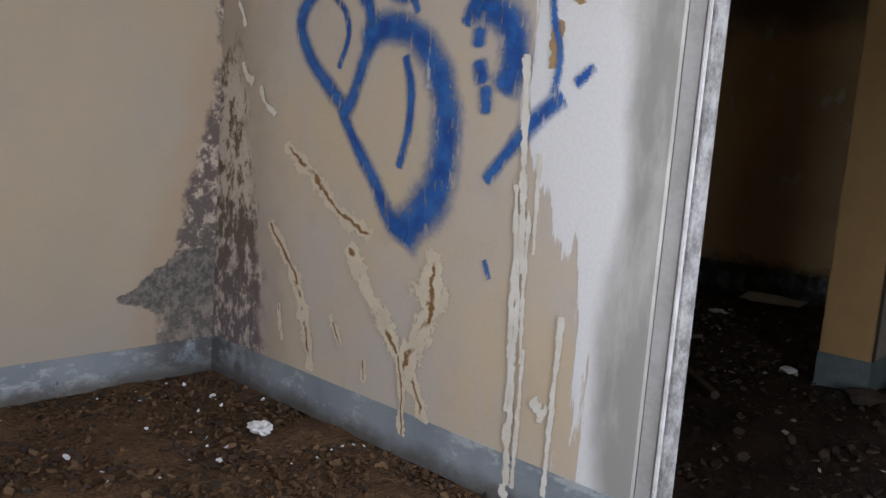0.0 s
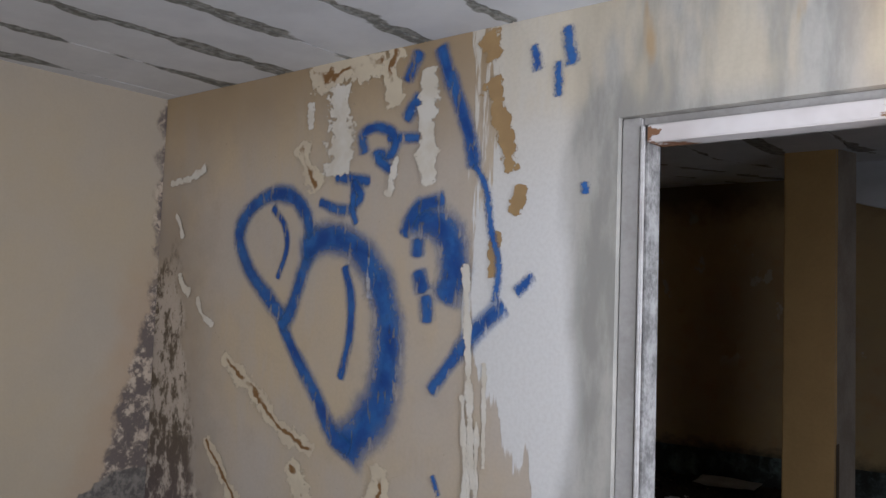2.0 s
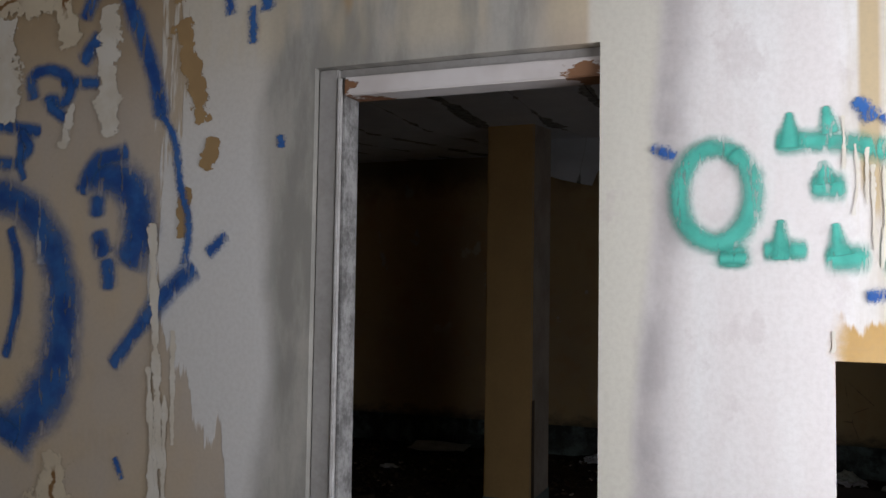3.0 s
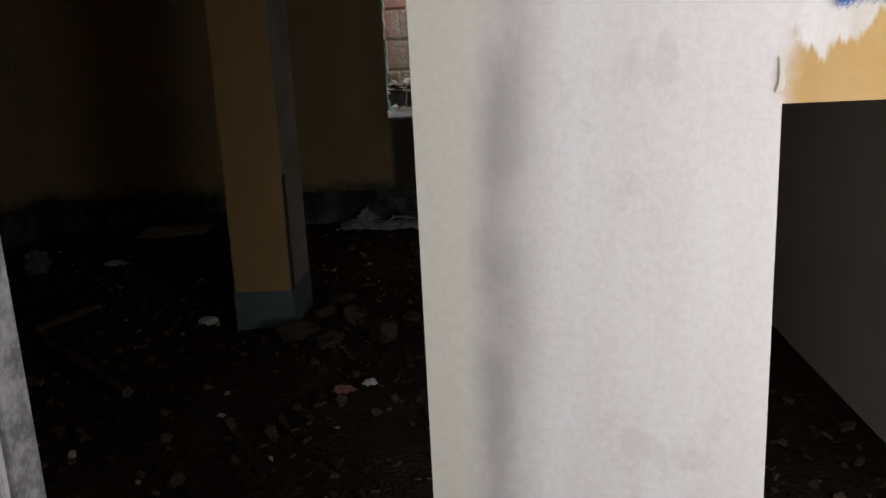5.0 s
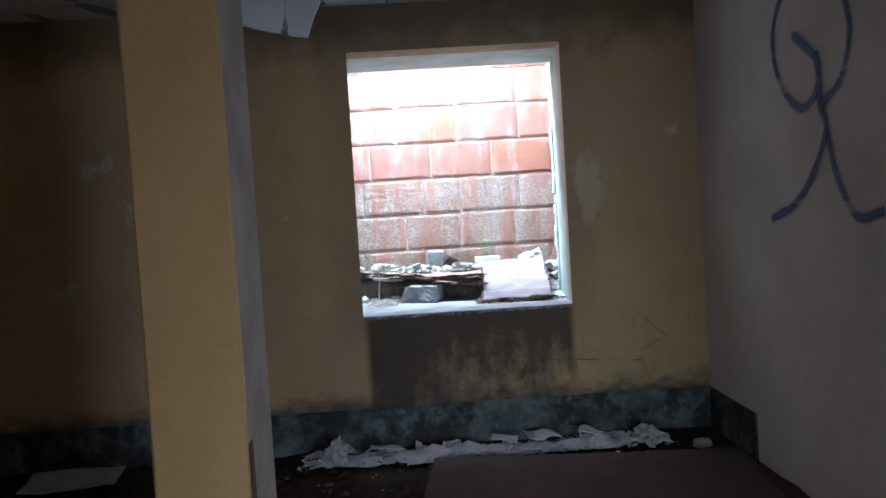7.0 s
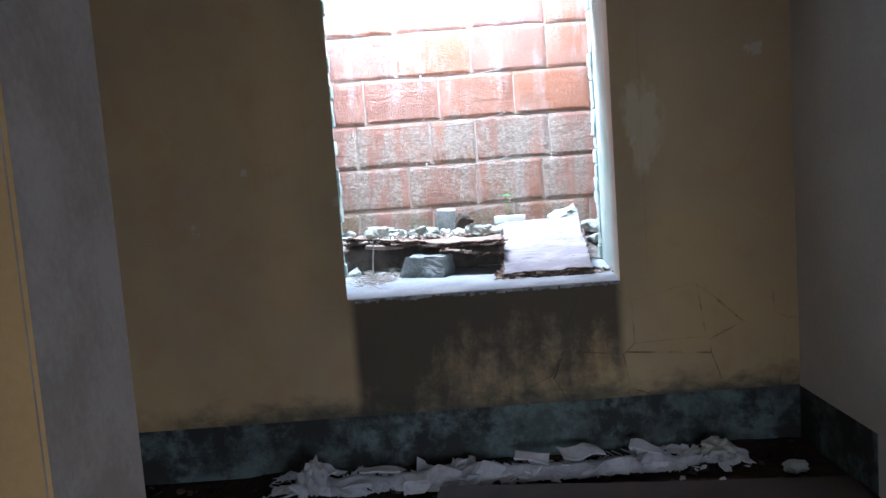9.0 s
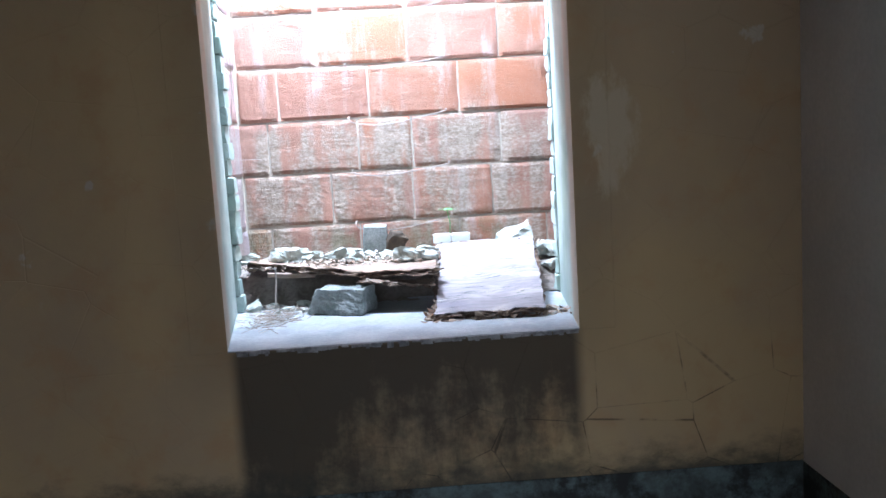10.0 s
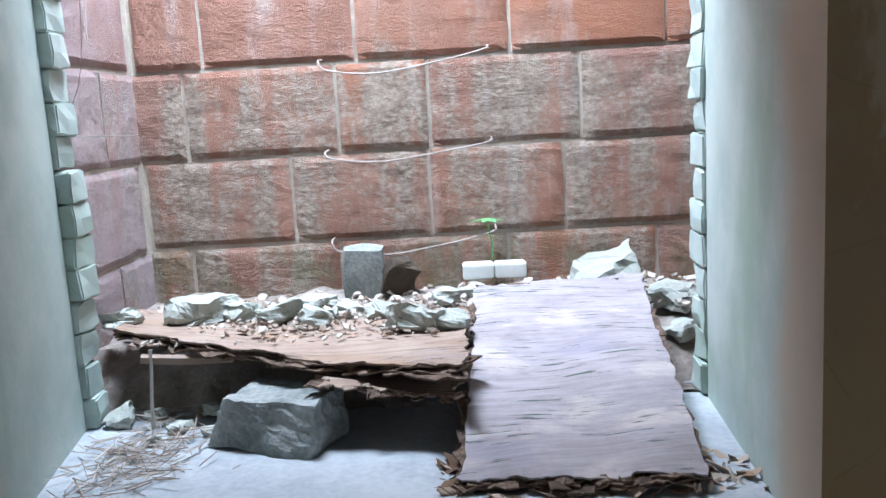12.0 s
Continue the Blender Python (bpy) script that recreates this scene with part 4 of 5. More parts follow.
# thin runs over the hatch and the turquoise letters
rnd = random.Random(31)
for i in range(22):
    px = 1.80 + 0.021 * i + rnd.uniform(-0.007, 0.007)
    high = 1 <= i < 8
    top = rnd.uniform(1.70, 1.92) if high else rnd.uniform(1.35, 1.42)
    low = top - (rnd.uniform(0.10, 0.26) if high else rnd.uniform(0.05, 0.11))
    run = [(px, top), (px + rnd.uniform(-0.005, 0.005), (top + low) / 2), (px + rnd.uniform(-0.005, 0.005), max(low, 1.31))]
    stroke("paint_run", run, rnd.uniform(0.004, 0.008), CREAM_PLAIN, wall_mid, uneven=0.35)
for pts in (
    [(6.30, 2.44), (6.45, 2.33), (6.51, 2.17), (6.43, 1.97), (6.24, 1.84), (6.09, 1.89), (6.06, 2.02), (6.29, 2.18)], [(5.85, 2.42), (5.81, 2.22), (5.79, 2.09), (5.87, 1.92), (6.05, 1.83)],
    [(6.07, 2.06), (6.06, 1.85), (6.01, 1.72), (6.15, 1.53), (6.33, 1.40), (6.59, 1.33)], [(6.01, 1.72), (5.93, 1.52), (5.78, 1.35), (5.58, 1.37)],
):
    stroke("paint_stroke", pts, 0.03, BLUE_DULL, wall_se, axis="x", plane=2.66)

# ---- the store room ----
pillar = thing("pillar", (0.15, 5.2, 0), "square pillar with worn yellow paint, grey on one side", "pillar")
bm = box(0.0, 0.30, 5.0, 5.42, -0.02, 2.53, 0.008)
bm.normal_update()
for f in bm.faces:
    if f.normal.x > 0.5:
        f.material_index = 1
part("shaft", bm, [PILLAR_Y, PILLAR_G], pillar)
bm = box(-0.003, 0.303, 4.997, 5.423, -0.02, 0.206)
part("painted_band", bm, plain("worn_blue_green_band", (0.17, 0.21, 0.205), (0.12, 0.15, 0.15), 8, 50, 0.7), pillar, "blue-green painted foot")
part("bare_scar", ragged(box(0.3005, 0.305, 5.0, 5.06, 0.206, 0.8, 0.002), 0.004, 12), OLDWOOD, pillar, "dark bare scar along the edge")

board = sheet(1.72, 0.84, 0.012, 10, 6, 0.006, 1.5, 2.0, 0.003)
board = part("hardboard_sheet", moved(board, pose(1.70, 6.70, 0.035, 0, 0, -7)), HARDBOARD)
tagged(board, "dusty brown hardboard sheet lying on the soil floor", "board")
p = moved(sheet(0.52, 0.36, 0.006, 8, 6, 0.03, 4, 5.0, 0.01), pose(-1.2, 7.32, 0.04, 0, 0, 8))
tagged(part("fallen_sheet", p, PAPER_GREY), "grimy pale sheet lying by the wall", "sheet")
panel = moved(sheet(0.44, 0.50, 0.012, 8, 8, 0.05, 3, 9.0, 0.01), pose(0.31, 6.05, 2.45, 55, 14, 0))
tagged(part("sagging_ceiling_panel", panel, CEIL), "pale ceiling panel hanging loose beside the pillar", "panel", kind="structure")

# bank of fallen plaster under the window
bm = bmesh.new()
n = 60
rows = []
for i in range(n + 1):
    u = i / n
    px = 0.12 + 2.1 * u
    w = 0.11 * (0.5 + 0.7 * abs(noise.noise(Vector((px * 3, 1, 0))))) * min(1, 6 * u, 6 * (1 - u)) + 0.02
    h = 0.07 * (0.35 + abs(noise.noise(Vector((px * 5, 4, 0)))) * 1.3) * min(1, 8 * u, 8 * (1 - u))
    rows.append([bm.verts.new((px + noise.noise(Vector((px * 20, k, 3))) * 0.02, 7.40 + w * s + noise.noise(Vector((px * 12, k, 0))) * 0.025, 0.012 + h * q + noise.noise(Vector((px * 22, k, 9))) * 0.012)) for k, (s, q) in enumerate(((-1.1, -0.2), (-0.6, 0.5), (0, 1), (0.6, 0.7), (1.1, -0.2)))])
for a, b in zip(rows, rows[1:]):
    for k in range(4):
        bm.faces.new((a[k], b[k], b[k + 1], a[k + 1]))
for row in (rows[0], rows[-1]):
    bm.faces.new(row)
bank = tagged(part("plaster_bank", bm, PLASTER_BITS), "low bank of fallen white plaster along the wall", "rubble", kind="stuff")
scatter("plaster_flakes", 420, 0.1, 2.3, 7.27, 7.55, 0.008, 0.035, PLASTER_BITS, "curled white flakes fallen from the wall", 8, 0.12, z0=0.015, long=1.6)
for i, (px, py, w, d, t) in enumerate(((1.55, 7.42, 0.22, 0.09, 25), (1.32, 7.40, 0.16, 0.07, -12), (0.35, 7.40, 0.13, 0.08, 40), (0.62, 7.38, 0.18, 0.07, 10), (1.85, 7.41, 0.15, 0.08, -20))):
    q = moved(sheet(w, d, 0.006, 6, 4, 0.03, 9, i * 3.0, 0.008), pose(px, py, 0.085, 12, 8, t))
    tagged(part("plaster_flake", q, PLASTER_BITS), "curled white plaster flake", "rubble", "flakes under the window")

RUBBLE = ((0.36, 4.86, 0.16, 0.13, 0.11), (0.52, 4.76, 0.11, 0.09, 0.06), (0.60, 5.08, 0.12, 0.10, 0.12), (0.79, 4.84, 0.14, 0.10, 0.13), (0.70, 4.98, 0.09, 0.08, 0.07), (0.42, 5.18, 0.10, 0.08, 0.08), (0.45, 5.45, 0.13, 0.1, 0.07), (0.9, 5.1, 0.08, 0.06, 0.05))
for i, (px, py, a, b, h) in enumerate(RUBBLE):
    tagged(part("rubble_lump", chunk((px, py, h * 0.28), (a, b, h * 0.7), 40 * i, 13 * (i % 3), i + 1.0, 0.42), BROKEN), "broken brown masonry lump on the soil", "rubble", "rubble by the pillar")
tagged(part("old_batten", tube([(-0.92, 4.80, 0.03), (-0.6, 4.47, 0.045), (-0.22, 4.14, 0.03)], [0.03, 0.034, 0.028], 5), OLDWOOD), "rough broken wooden batten on the floor", "batten")
tagged(part("old_batten", tube([(-1.05, 4.95, 0.05), (-0.98, 5.2, 0.04), (-0.93, 5.4, 0.03)], [0.02, 0.022, 0.018], 5), OLDWOOD), "short broken wooden batten on the floor", "batten")


BAG = plain("filthy_plastic", (0.24, 0.235, 0.22), (0.13, 0.125, 0.115), 14, 60, 0.5, 0.3)


def crumple(name, place, size, material, label, seed, category="paper"):
    bm = bmesh.new()
    bmesh.ops.create_icosphere(bm, subdivisions=3, radius=1)
    for v in bm.verts:
        v.co *= 1 + 0.55 * noise.noise(v.co * 2.2 + Vector((seed, 0, 0))) + 0.25 * noise.noise(v.co * 6 + Vector((0, seed, 0)))
    moved(bm, Matrix.Translation(place) @ Matrix.Diagonal((*size, 1)))
    return tagged(part(name, bm, material), label, category)


crumple("crumpled_paper", (-1.22, 1.88, 0.03), (0.055, 0.045, 0.028), PAPER, "crumpled white paper on the leaf litter", 1.0)
crumple("crumpled_paper", (-0.36, 1.72, 0.02), (0.035, 0.03, 0.018), PAPER_GREY, "small crumpled grey paper on the litter", 2.0)
crumple("plastic_bag", (-1.78, 6.30, 0.07), (0.09, 0.08, 0.085), BAG, "grimy white plastic bag on the soil", 3.0, "bag")
crumple("plastic_bag", (-1.95, 6.0, 0.03), (0.12, 0.07, 0.035), BAG, "flattened grimy plastic bag on the soil", 4.0, "bag")
crumple("wrapper", (0.70, 4.15, 0.02), (0.042, 0.03, 0.014), RED, "faded red and white wrapper on the soil", 5.0, "wrapper")
crumple("wrapper", (0.80, 4.22, 0.02), (0.028, 0.022, 0.012), PAPER, "torn white wrapper on the soil", 6.0, "wrapper")
crumple("paper_scrap", (-0.20, 5.12, 0.015), (0.05, 0.04, 0.018), PAPER, "torn white scrap beside the pillar", 7.0)
crumple("paper_scrap", (-1.30, 6.45, 0.015), (0.07, 0.05, 0.018), PAPER_GREY, "grey scrap on the soil", 8.0)
crumple("stone", (2.18, 7.42, 0.05), (0.08, 0.06, 0.05), STONE, "pale stone by the wall", 9.0, "stone")
crumple("stone", (2.45, 7.2, 0.03), (0.05, 0.04, 0.03), STONE, "small pale stone by the wall", 10.0, "stone")
crumple("crumpled_paper", (0.33, 7.33, 0.09), (0.055, 0.05, 0.075), PAPER_GREY, "crumpled grey paper against the plaster", 11.0)

# ---- the window and the light well ----
ZS, ZT = 0.832, 2.457
YO = 8.40
XA0, XA1, XB0, XB1 = 0.513, 0.40, 1.815, 1.885


def prism(points, z0, z1):
    bm = bmesh.new()
    lo, hi = [bm.verts.new((*p, z0)) for p in points], [bm.verts.new((*p, z1)) for p in points]
    bm.faces.new(lo[::-1])
    bm.faces.new(hi)
    for k in range(len(points)):
        j = (k + 1) % len(points)
        bm.faces.new((lo[k], lo[j], hi[j], hi[k]))
    bmesh.ops.recalc_face_normals(bm, faces=bm.faces)
    return bm


win = thing("window_1", (1.16, 7.9, ZS), "unglazed window opening with deep pale green plastered reveals", "window", kind="structure")
for quad in ([(XA0, YB), (XA1, YO), (XA1 - 0.12, YO), (0.381, YB)], [(1.949, YB), (XB1 + 0.12, YO), (XB1, YO), (XB0, YB)]):
    bm = prism(quad, ZS + 0.001, ZT - 0.001)
    bm.normal_update()
    for f in bm.faces:
        f.material_index = 1 if f.normal.y < -0.99 else 0
    part("reveal", bm, [REVEAL, WOCHRE], win)
part("window_head", box(XA1 - 0.1, XB1 + 0.1, YB + 0.221, YO, ZT, ZT + 0.2), REVEAL, win)
part("outer_wall", box(-1.0, XA0 - 0.15, YB + 0.223, YO - 0.002, 0.2, 3.1), FRAME, win)
part("outer_wall", box(XB0 + 0.21, 3.2, YB + 0.223, YO - 0.002, 0.2, 3.1), FRAME, win)
part("outer_wall", box(XA0 - 0.149, XB0 + 0.209, YB + 0.223, YO - 0.002, ZT + 0.201, 3.1), FRAME, win)
sill = part("window_sill", ragged(box(XA1 - 0.1, XB1 + 0.1, YB + 0.004, YO + 0.1, ZS - 0.12, ZS + 0.005, 0.0), 0.0, 8), SILLC, win, "dusty pale concrete sill")
rnd = random.Random(21)
bm = bmesh.new()
for i in range(70):
    w = rnd.uniform(0.01, 0.05)
    px = rnd.uniform(XA0 + 0.02, XB0 - 0.03)
    box(px, px + w, YB - 0.006, YB + rnd.uniform(0.0, 0.012), ZS - rnd.uniform(0.004, 0.018), ZS + rnd.uniform(0.001, 0.004), bm=bm)
part("chipped_edge", ragged(bm, 0.003, 30), ROUGHCAST, win, "chipped plaster edge")

# broken brick ends along the outer edges of the reveals
for side, ex in ((-1, XA1), (1, XB1)):
    for i in range(21):
        z = ZS + 0.01 + i * 0.077 + rnd.uniform(-0.003, 0.003)
        proud = rnd.uniform(0.012, 0.034) if side < 0 else rnd.uniform(0.002, 0.016)
        deep = rnd.uniform(0.075, 0.10)
        bm = box(ex - 0.06, ex + proud, YO + 0.001, YO + deep, z, z + 0.0745, 0.004) if side < 0 else box(ex - proud, ex + 0.06, YO + 0.001, YO + deep, z, z + 0.0745, 0.004)
        bmesh.ops.subdivide_edges(bm, edges=bm.edges, cuts=1, use_grid_fill=True)
        part("brick_end", ragged(ragged(bm, 0.008, 19, i * 1.0), 0.004, 60, i * 1.0), REVEAL, win)

tagged(structure("well_floor", ragged(box(-0.4, 3.2, YO + 0.101, 9.22, 0.5, ZS + 0.01), 0.0, 1), SILLC), "dusty floor of the light well")
# mound of fine rubble against the block wall
bm = bmesh.new()
bmesh.ops.create_grid(bm, x_segments=140, y_segments=46, size=0.5)
for v in bm.verts:
    px, py = 1.35 + v.co.x * 2.3, 8.82 + v.co.y * 0.76
    # front raised steeply to keep light out from under the plywood shelf
    rise = min(1.0, max(0.0, (py - 8.50) / 0.16))
    rise *= 1.0 if px < 1.3 else 0.75
    v.co = Vector((px, py, ZS + 0.005 + 0.13 * rise + 0.05 * max(0.0, py - 8.66) + 0.022 * noise.fractal(Vector((px * 9, py * 9, 2)), 1.0, 2.0, 4)))
MOUND = plain("mealy_rubble_dust", (0.17, 0.14, 0.115), (0.31, 0.27, 0.235), 9, 60, 0.95, 0.8)
tagged(part("rubble_mound", bm, MOUND), "mealy mound of rubble against the block wall", "rubble", kind="stuff")
scatter("well_crumbs", 900, 0.36, 2.3, 8.70, 9.14, 0.004, 0.017, STRAW, "crumbs and dry chips on the mound", 12, 0.5, z0=0.985)

# block walls of the light well
PITCH, Z0 = 0.2805, 0.312
wall_well = structure("wall_well", box(0.18, 3.2, 9.183, 9.35, 0.3, 3.7), MORTAR, "weathered red split-face block wall")
wall_ret = structure("wall_well_side", box(0.14, 0.327, YO + 0.105, 9.182, 0.3, 3.7), MORTAR, "side of the light well in weathered red blocks")
structure("wall_well_end", box(3.05, 3.2, YO + 0.02, 9.182, 0.3, 3.7), MORTAR, "plain end wall of the light well")


def block_mesh(length, high, deep, seed, material):
    """A split-face block, rough side towards -y, centred on its face."""
    bm = box(-length / 2, length / 2, -deep, 0.03, -high / 2, high / 2)
    bmesh.ops.delete(bm, geom=[f for f in bm.faces if f.normal.y > 0.5], context="FACES")
    bm.normal_update()
    front = [f for f in bm.faces if f.normal.y < -0.5]
    cuts = [e for f in front for e in f.edges]
    bmesh.ops.subdivide_edges(bm, edges=cuts, cuts=14, use_grid_fill=True)
    for v in bm.verts:
        if v.co.y < -deep + 0.001:
            q = Vector((v.co.x * 16, seed, v.co.z * 16))
            rim = max(abs(v.co.x) / (length / 2), abs(v.co.z) / (high / 2))
            v.co.y += noise.noise(q) * 0.004 + noise.noise(Vector((v.co.x * 60, seed, v.co.z * 95))) * 0.0022 + (0.007 if rim > 0.99 else 0)
            if rim > 0.99:
                v.co.x += noise.noise(q * 1.3) * 0.005
                v.co.z += noise.noise(q * 1.3 + Vector((5, 5, 5))) * 0.005
    me = bpy.data.meshes.new("block")
    bm.to_mesh(me)
    bm.free()
    me.materials.append(material)
    return me


LONG, SIDE = ([block_mesh(0.472, 0.267, 0.0, q * 3.3, mat) for q in range(6)] for mat in (BLOCK, BLOCK_SIDE))
# upright joints, course by course; the courses above and below repeat the bond
JOINTS = {2: (0.46, 0.94, 1.48, 1.96), 3: (0.80, 1.24, 1.67, 2.15), 4: (0.48, 0.96, 1.25, 1.73), 5: (0.55, 1.03, 1.515, 2.0), 6: (0.77, 1.25, 1.74, 2.22)}


def lay_block(wall, row, k, a, b, m):
    ob = new("block", (LONG if wall is wall_well else SIDE)[(row * 5 + k * 3) % 6])
    ob.parent = wall
    ob.matrix_local = m @ Matrix.Diagonal(((b - a - 0.011) / 0.472, 1, 1, 1))


for row in range(12):
    zc = Z0 + PITCH * (row + 0.5)
    inner = list(JOINTS.get(row, JOINTS[5 + row % 2]))
    stops = [0.335 if inner[0] > 0.5 else 0.20, *inner]
    while stops[-1] < 2.9:
        stops.append(stops[-1] + 0.483)
    for k, (a, b) in enumerate(zip(stops, stops[1:])):
        if b - a > 0.08:
            lay_block(wall_well, row, k, a, b, Matrix.Translation(((a + b) / 2, 9.172 + rnd.uniform(-0.004, 0.004), zc)))
    py = 8.43 + (0.235 if row % 2 else 0.0)
    for j in range(-1, 3):
        a, b = max(py + j * 0.468, 8.51), min(py + j * 0.468 + 0.468, 9.165)
        if b - a > 0.1:
            lay_block(wall_ret, row, j + 1, a, b, Matrix.Translation((0.338, (a + b) / 2, zc)) @ Matrix.Rotation(radians(90), 4, "Z"))
# wire ties hooked into the bed joints
for row in range(3, 9):
    zt = Z0 + PITCH * row + 0.006
    sag = 0.025 + 0.012 * (row % 2)
    line = smooth([(0.925, 9.17, zt + 0.005), (0.92, 9.12, zt - 0.004), (0.95, 9.105, zt - sag * 0.9), (1.1, 9.10, zt - sag - 0.012), (1.3, 9.10, zt - sag * 0.6), (1.425, 9.105, zt + 0.004), (1.44, 9.12, zt + 0.016), (1.44, 9.17, zt + 0.018)], 5)
    tagged(part("wire_tie", tube([tuple(q) for q in line], 0.0031, 6), WIRE), "dull wire tie looped out of the block joints", "wire", "ties in the block wall")

# things in the window
blk = box(-0.135, 0.135, -0.08, 0.08, 0, 0.112)
bmesh.ops.subdivide_edges(blk, edges=blk.edges, cuts=13, use_grid_fill=True)
for v in blk.verts:
    v.co.x += 0.04 * max(0.0, -v.co.x / 0.135) * v.co.z / 0.112
    v.co.y += 0.02 * v.co.z / 0.112 * max(0.0, -v.co.y / 0.08)
moved(blk, pose(0.885, 8.27, ZS + 0.006, 0, 0, -22))
ragged(blk, 0.012, 11)
ragged(blk, 0.005, 42)
ragged(blk, 0.003, 90)
tagged(part("concrete_block", blk, CONCRETE), "mossy grey concrete block standing on the sill", "block")


def ply(name, corners, thick, face, label, seed, layers, sag=0.0, fray=0.014):
    """Weathered plywood over four corners (front left, front right, back left, back right): a face sheet over loose, frayed layers."""
    fl, fr, bl, br = (Vector(q) for q in corners)
    ob = thing(name, (fl + br) / 2, label, "plywood")
    for i in range(layers):
        bm = sheet(1, 1, thick * 0.7, 44, 36, 0.0, 4, seed)
        for v in bm.verts:
            u, w, h = v.co.x + 0.5, v.co.y + 0.5, v.co.z
            p = fl.lerp(fr, u).lerp(bl.lerp(br, u), w)
            q = Vector((p.x * 5, p.y * 5, seed))
            p.z += h - thick * i + noise.noise(q) * 0.012 - sag * math.sin(math.pi * u)
            rim = max(abs(u - 0.5), abs(w - 0.5)) * 2
            if rim > 0.93:
                tear = noise.noise_vector(Vector((u * 9, w * 9, seed + i * 4.0))) + noise.noise_vector(Vector((u * 31, w * 31, seed + i))) * 0.7
                k = (fray + 0.007 * i) * (rim - 0.93) / 0.07
                p += Vector((tear.x, tear.y - (0.1 * i if w < 0.5 else 0.0), tear.z * 0.4)) * k
            v.co = p
        part("face" if i == 0 else "layer", bm, face if i == 0 else PLY_EDGE, ob, "" if i == 0 else "frayed ply layer, coloured dark for shade")
    return ob


ply("plywood_offcut", ((1.287, 7.955, 0.864), (1.735, 7.90, 0.864), (1.365, 8.79, 1.055), (1.825, 8.84, 1.055)), 0.005, PLY_PALE, "bleached, cracked plywood offcut leaning in the window", 3.0, 4)
ply("plywood_shelf", ((0.46, 8.52, 1.052), (1.31, 8.16, 1.016), (0.40, 8.85, 1.025), (1.325, 8.74, 1.01)), 0.0065, PLY_DARK, "rotten brown plywood lying over the block and rubble", 6.0, 4, 0.022, 0.02)
ply("plywood_strip", ((0.99, 8.22, 0.972), (1.29, 8.18, 0.945), (1.00, 8.36, 0.965), (1.285, 8.34, 0.945)), 0.005, PLY_DARK, "torn plywood strip wedged under the rotten board", 11.0, 2, 0.0, 0.03)
tagged(part("wood_splint", tube([(0.55, 8.40, 1.005), (0.64, 8.41, 0.995), (0.76, 8.43, 0.985)], [0.012, 0.014, 0.009], 5), PLY_DARK), "short broken wood splint under the board", "splint")
scatter("plywood_splinters", 230, 1.24, 1.84, 7.90, 8.08, 0.005, 0.016, chips("rotten_splinters", (0.30, 0.20, 0.13), (0.46, 0.36, 0.27), (0.15, 0.09, 0.06), (0.58, 0.49, 0.40)), "rotten plywood splinters on the sill", 13, 0.12, z0=ZS + 0.005, long=2.4)
scatter("shelf_crumbs", 380, 0.5, 1.25, 8.42, 8.85, 0.004, 0.012, STRAW, "crumbs of mortar and straw on the plywood", 14, 0.5, z0=1.022)

STONES = ((0.43, 8.62, 1.055, 0.09), (0.61, 8.70, 1.055, 0.15), (0.72, 8.72, 1.035, 0.11), (0.83, 8.68, 1.03, 0.11), (0.93, 8.64, 1.03, 0.10), (0.91, 8.78, 1.035, 0.09), (1.01, 8.74, 1.02, 0.08), (1.19, 8.54, 1.03, 0.14), (1.285, 8.50, 1.035, 0.085), (1.275, 8.85, 1.02, 0.08), (1.36, 8.98, 1.005, 0.07), (1.10, 8.70, 1.025, 0.07), (1.75, 8.95, 1.03, 0.23), (1.91, 8.82, 0.99, 0.13), (1.90, 8.66, 0.935, 0.10), (0.48, 8.42, 0.855, 0.07), (0.55, 8.46, 0.85, 0.05), (0.64, 8.36, 0.848, 0.05), (0.70, 8.45, 0.855, 0.06), (0.60, 8.28, 0.845, 0.035), (0.72, 8.33, 0.845, 0.04))
for i, (px, py, pz, s) in enumerate(STONES):
    tagged(part("broken_masonry", chunk((px, py, pz), (s, s * 0.8, s * 0.46), 67 * i, 14 * (i % 4) - 16, i + 3.0, 0.3), STONE), "pale broken masonry piece in the window", "rubble", "masonry pieces in the window")
tagged(part("broken_brick", chunk((1.02, 9.09, 1.06), (0.13, 0.07, 0.17), 4, 3, 5.5, 0.06), CONCRETE), "greenish broken brick standing against the wall", "brick")
tagged(part("broken_brick", chunk((1.13, 9.08, 1.04), (0.10, 0.06, 0.11), 20, 24, 7.5, 0.2), BROKEN), "brown broken brick shard", "brick")
for px in (1.375, 1.475):
    tagged(part("tile_offcut", ragged(box(px - 0.048, px + 0.048, 9.02, 9.09, 1.03, 1.075, 0.004), 0.002, 9), TILE), "small white tile offcut on the mound", "tile", "tile offcuts")
tagged(part("dry_stalk", tube([(0.60, 8.33, 1.045), (0.598, 8.325, 0.98), (0.59, 8.33, 0.92), (0.585, 8.335, 0.84)], 0.0045, 5), STRAW), "thin dry stalk hanging by the plywood", "stalk")

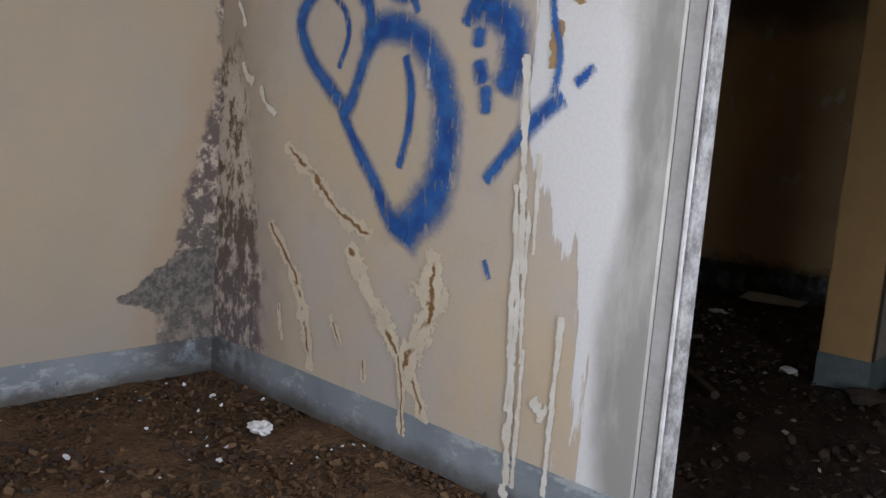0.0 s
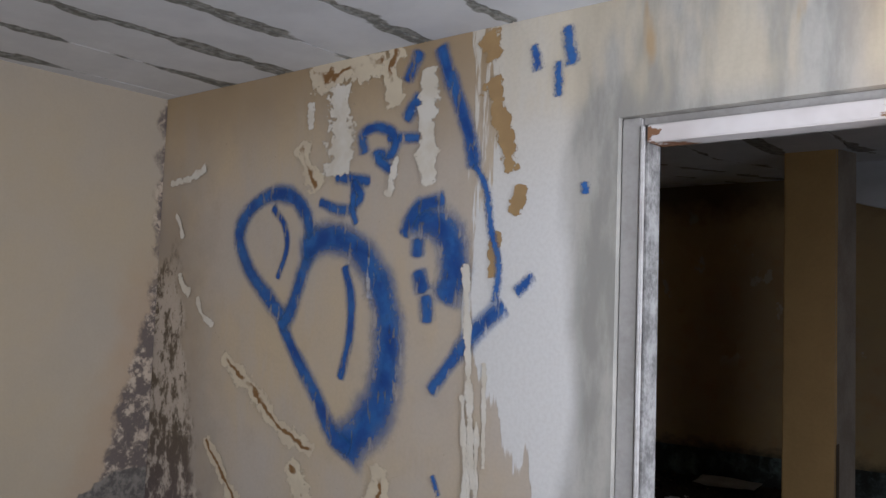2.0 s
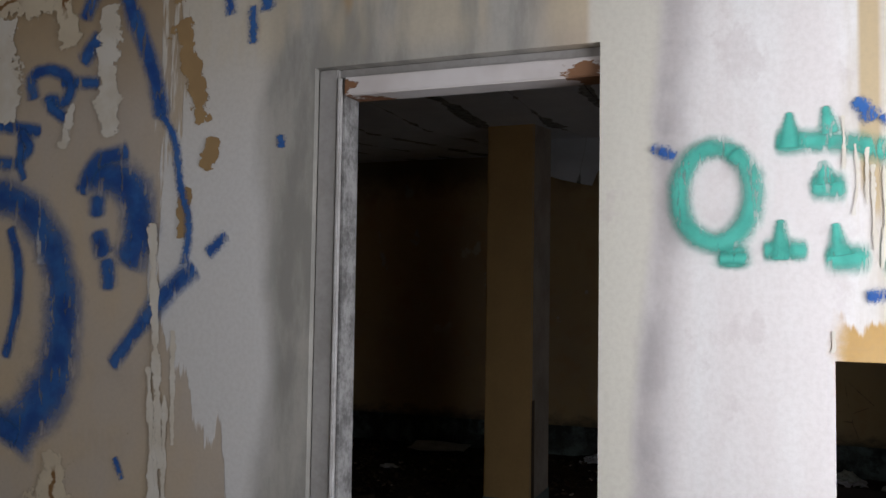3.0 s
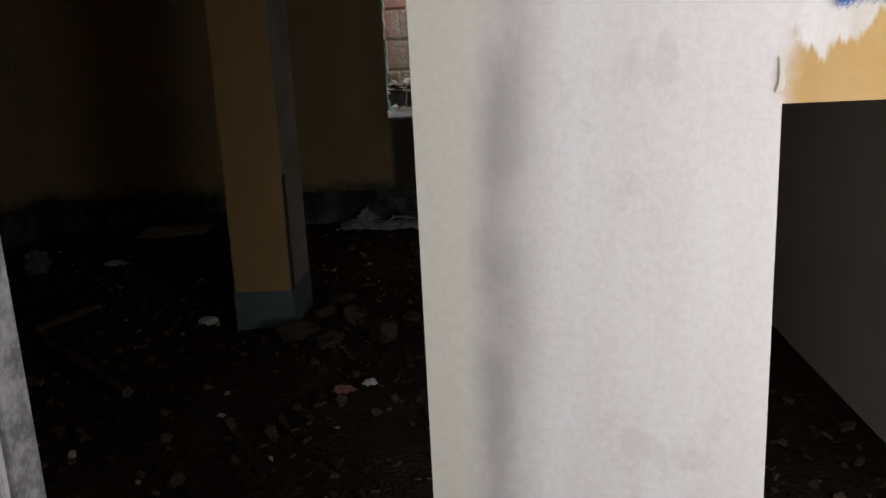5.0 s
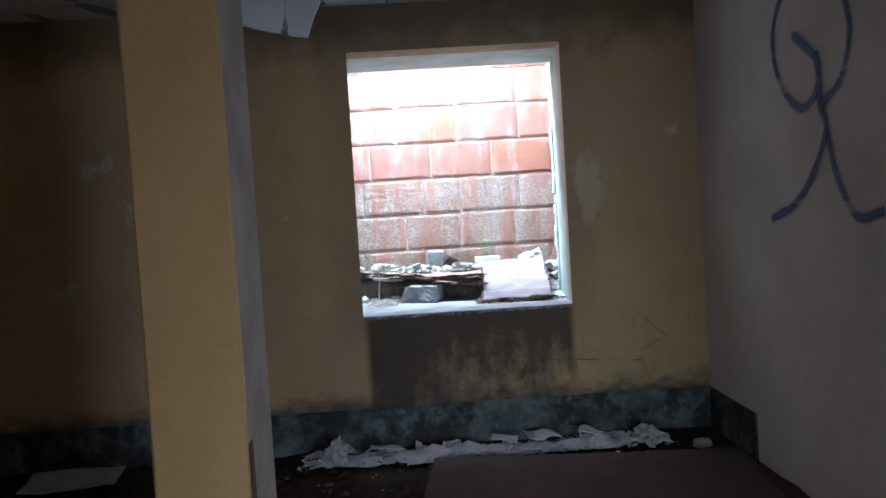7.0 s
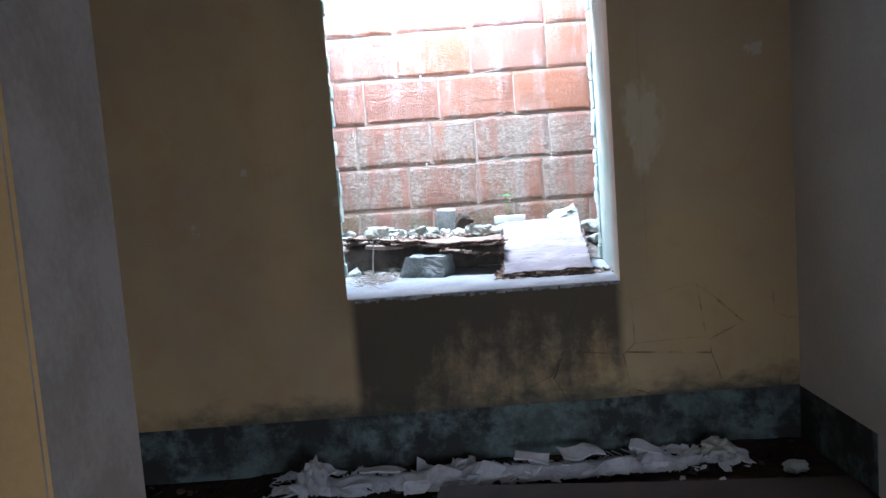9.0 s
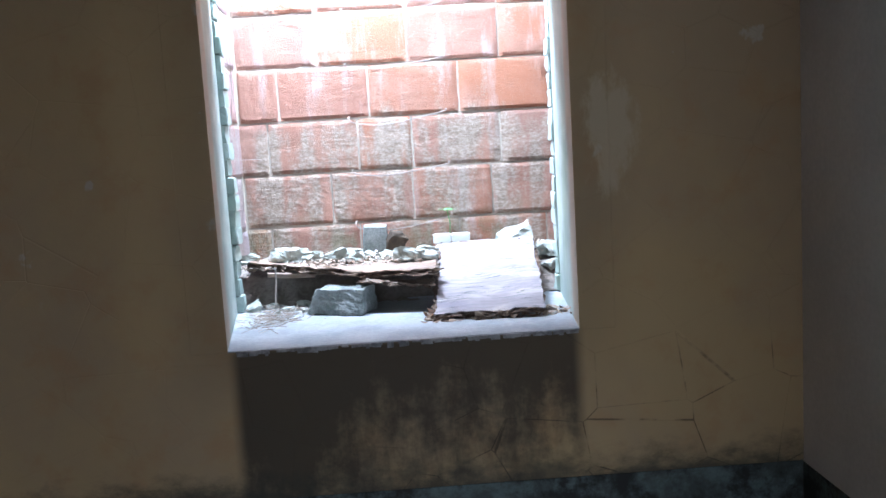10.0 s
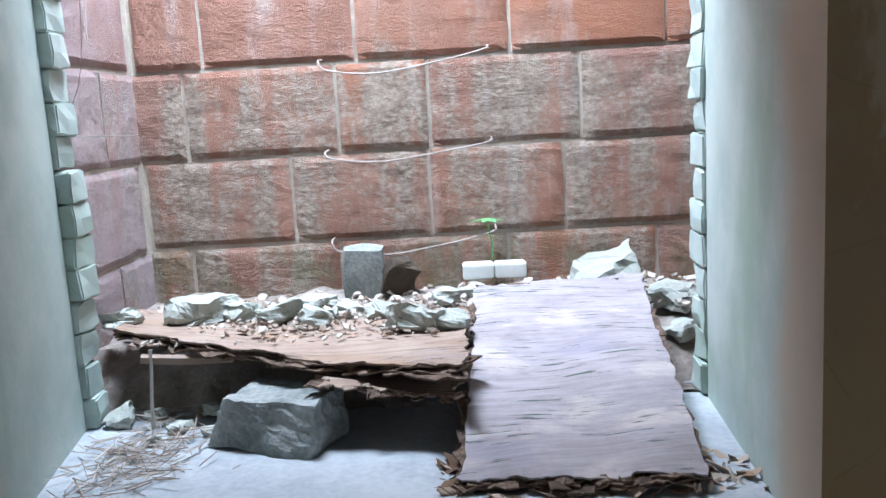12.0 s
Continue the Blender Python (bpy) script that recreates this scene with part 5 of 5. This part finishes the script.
# dry stalks heaped in the corner of the sill
rnd = random.Random(5)
bm = bmesh.new()
for i in range(260):
    a = rnd.uniform(0, 6.3)
    px, py, l = rnd.gauss(0.60, 0.065), rnd.gauss(8.20, 0.12), rnd.uniform(0.012, 0.05)
    h = ZS + rnd.uniform(0.003, 0.03)
    d = Vector((math.cos(a), math.sin(a), rnd.uniform(-0.2, 0.3))) * l
    s = Vector((-math.sin(a), math.cos(a), 0)) * rnd.uniform(0.0008, 0.002)
    p = Vector((px, py, h))
    top = Vector((0, 0, 0.002))
    vs = [bm.verts.new(q) for q in (p - d - s, p - d + s, p + d + s, p + d - s, p - d + top, p + d + top)]
    for q in ((0, 1, 2, 3), (0, 3, 5, 4), (1, 4, 5, 2)):
        bm.faces.new([vs[k] for k in q])
tagged(part("dry_stalks", bm, STRAW), "dry pale stalks heaped in the sill corner", "straw", kind="stuff")

# thin roots hanging by the left edge
for i, pts in enumerate(([(0.316, 8.60, 2.6), (0.37, 8.7, 2.2), (0.41, 8.66, 1.9), (0.43, 8.6, 1.75)], [(0.315, 8.62, 2.3), (0.42, 8.6, 2.05), (0.40, 8.62, 1.7), (0.318, 8.6, 1.52)], [(0.36, 8.5, 1.535), (0.45, 8.55, 1.53), (0.53, 8.6, 1.528)])):
    tagged(part("root", tube([tuple(q) for q in smooth(pts, 5)], 0.0012, 5), STRAW if i == 2 else WIRE), "thin dry root hanging along the blocks", "root", "roots in the light well")

plant = thing("seedling", (1.42, 9.10, 1.06), "small green seedling growing by the block wall", "plant")
part("stem", tube([(1.42, 9.10, 1.06), (1.425, 9.09, 1.13), (1.41, 9.075, 1.21)], 0.0025, 5), LEAF, plant)
for a, l in ((20, 0.055), (160, 0.05), (250, 0.04), (310, 0.045)):
    q = sheet(l, l * 0.5, 0.001, 6, 4, 0.004, 12, a * 0.1)
    for v in q.verts:
        v.co.y *= max(0.1, 1 - (v.co.x / (l / 2)) ** 2)
        v.co.x += l / 2
    part("leaf", moved(q, pose(1.41, 9.075, 1.21, 0, 10, a)), LEAF, plant)
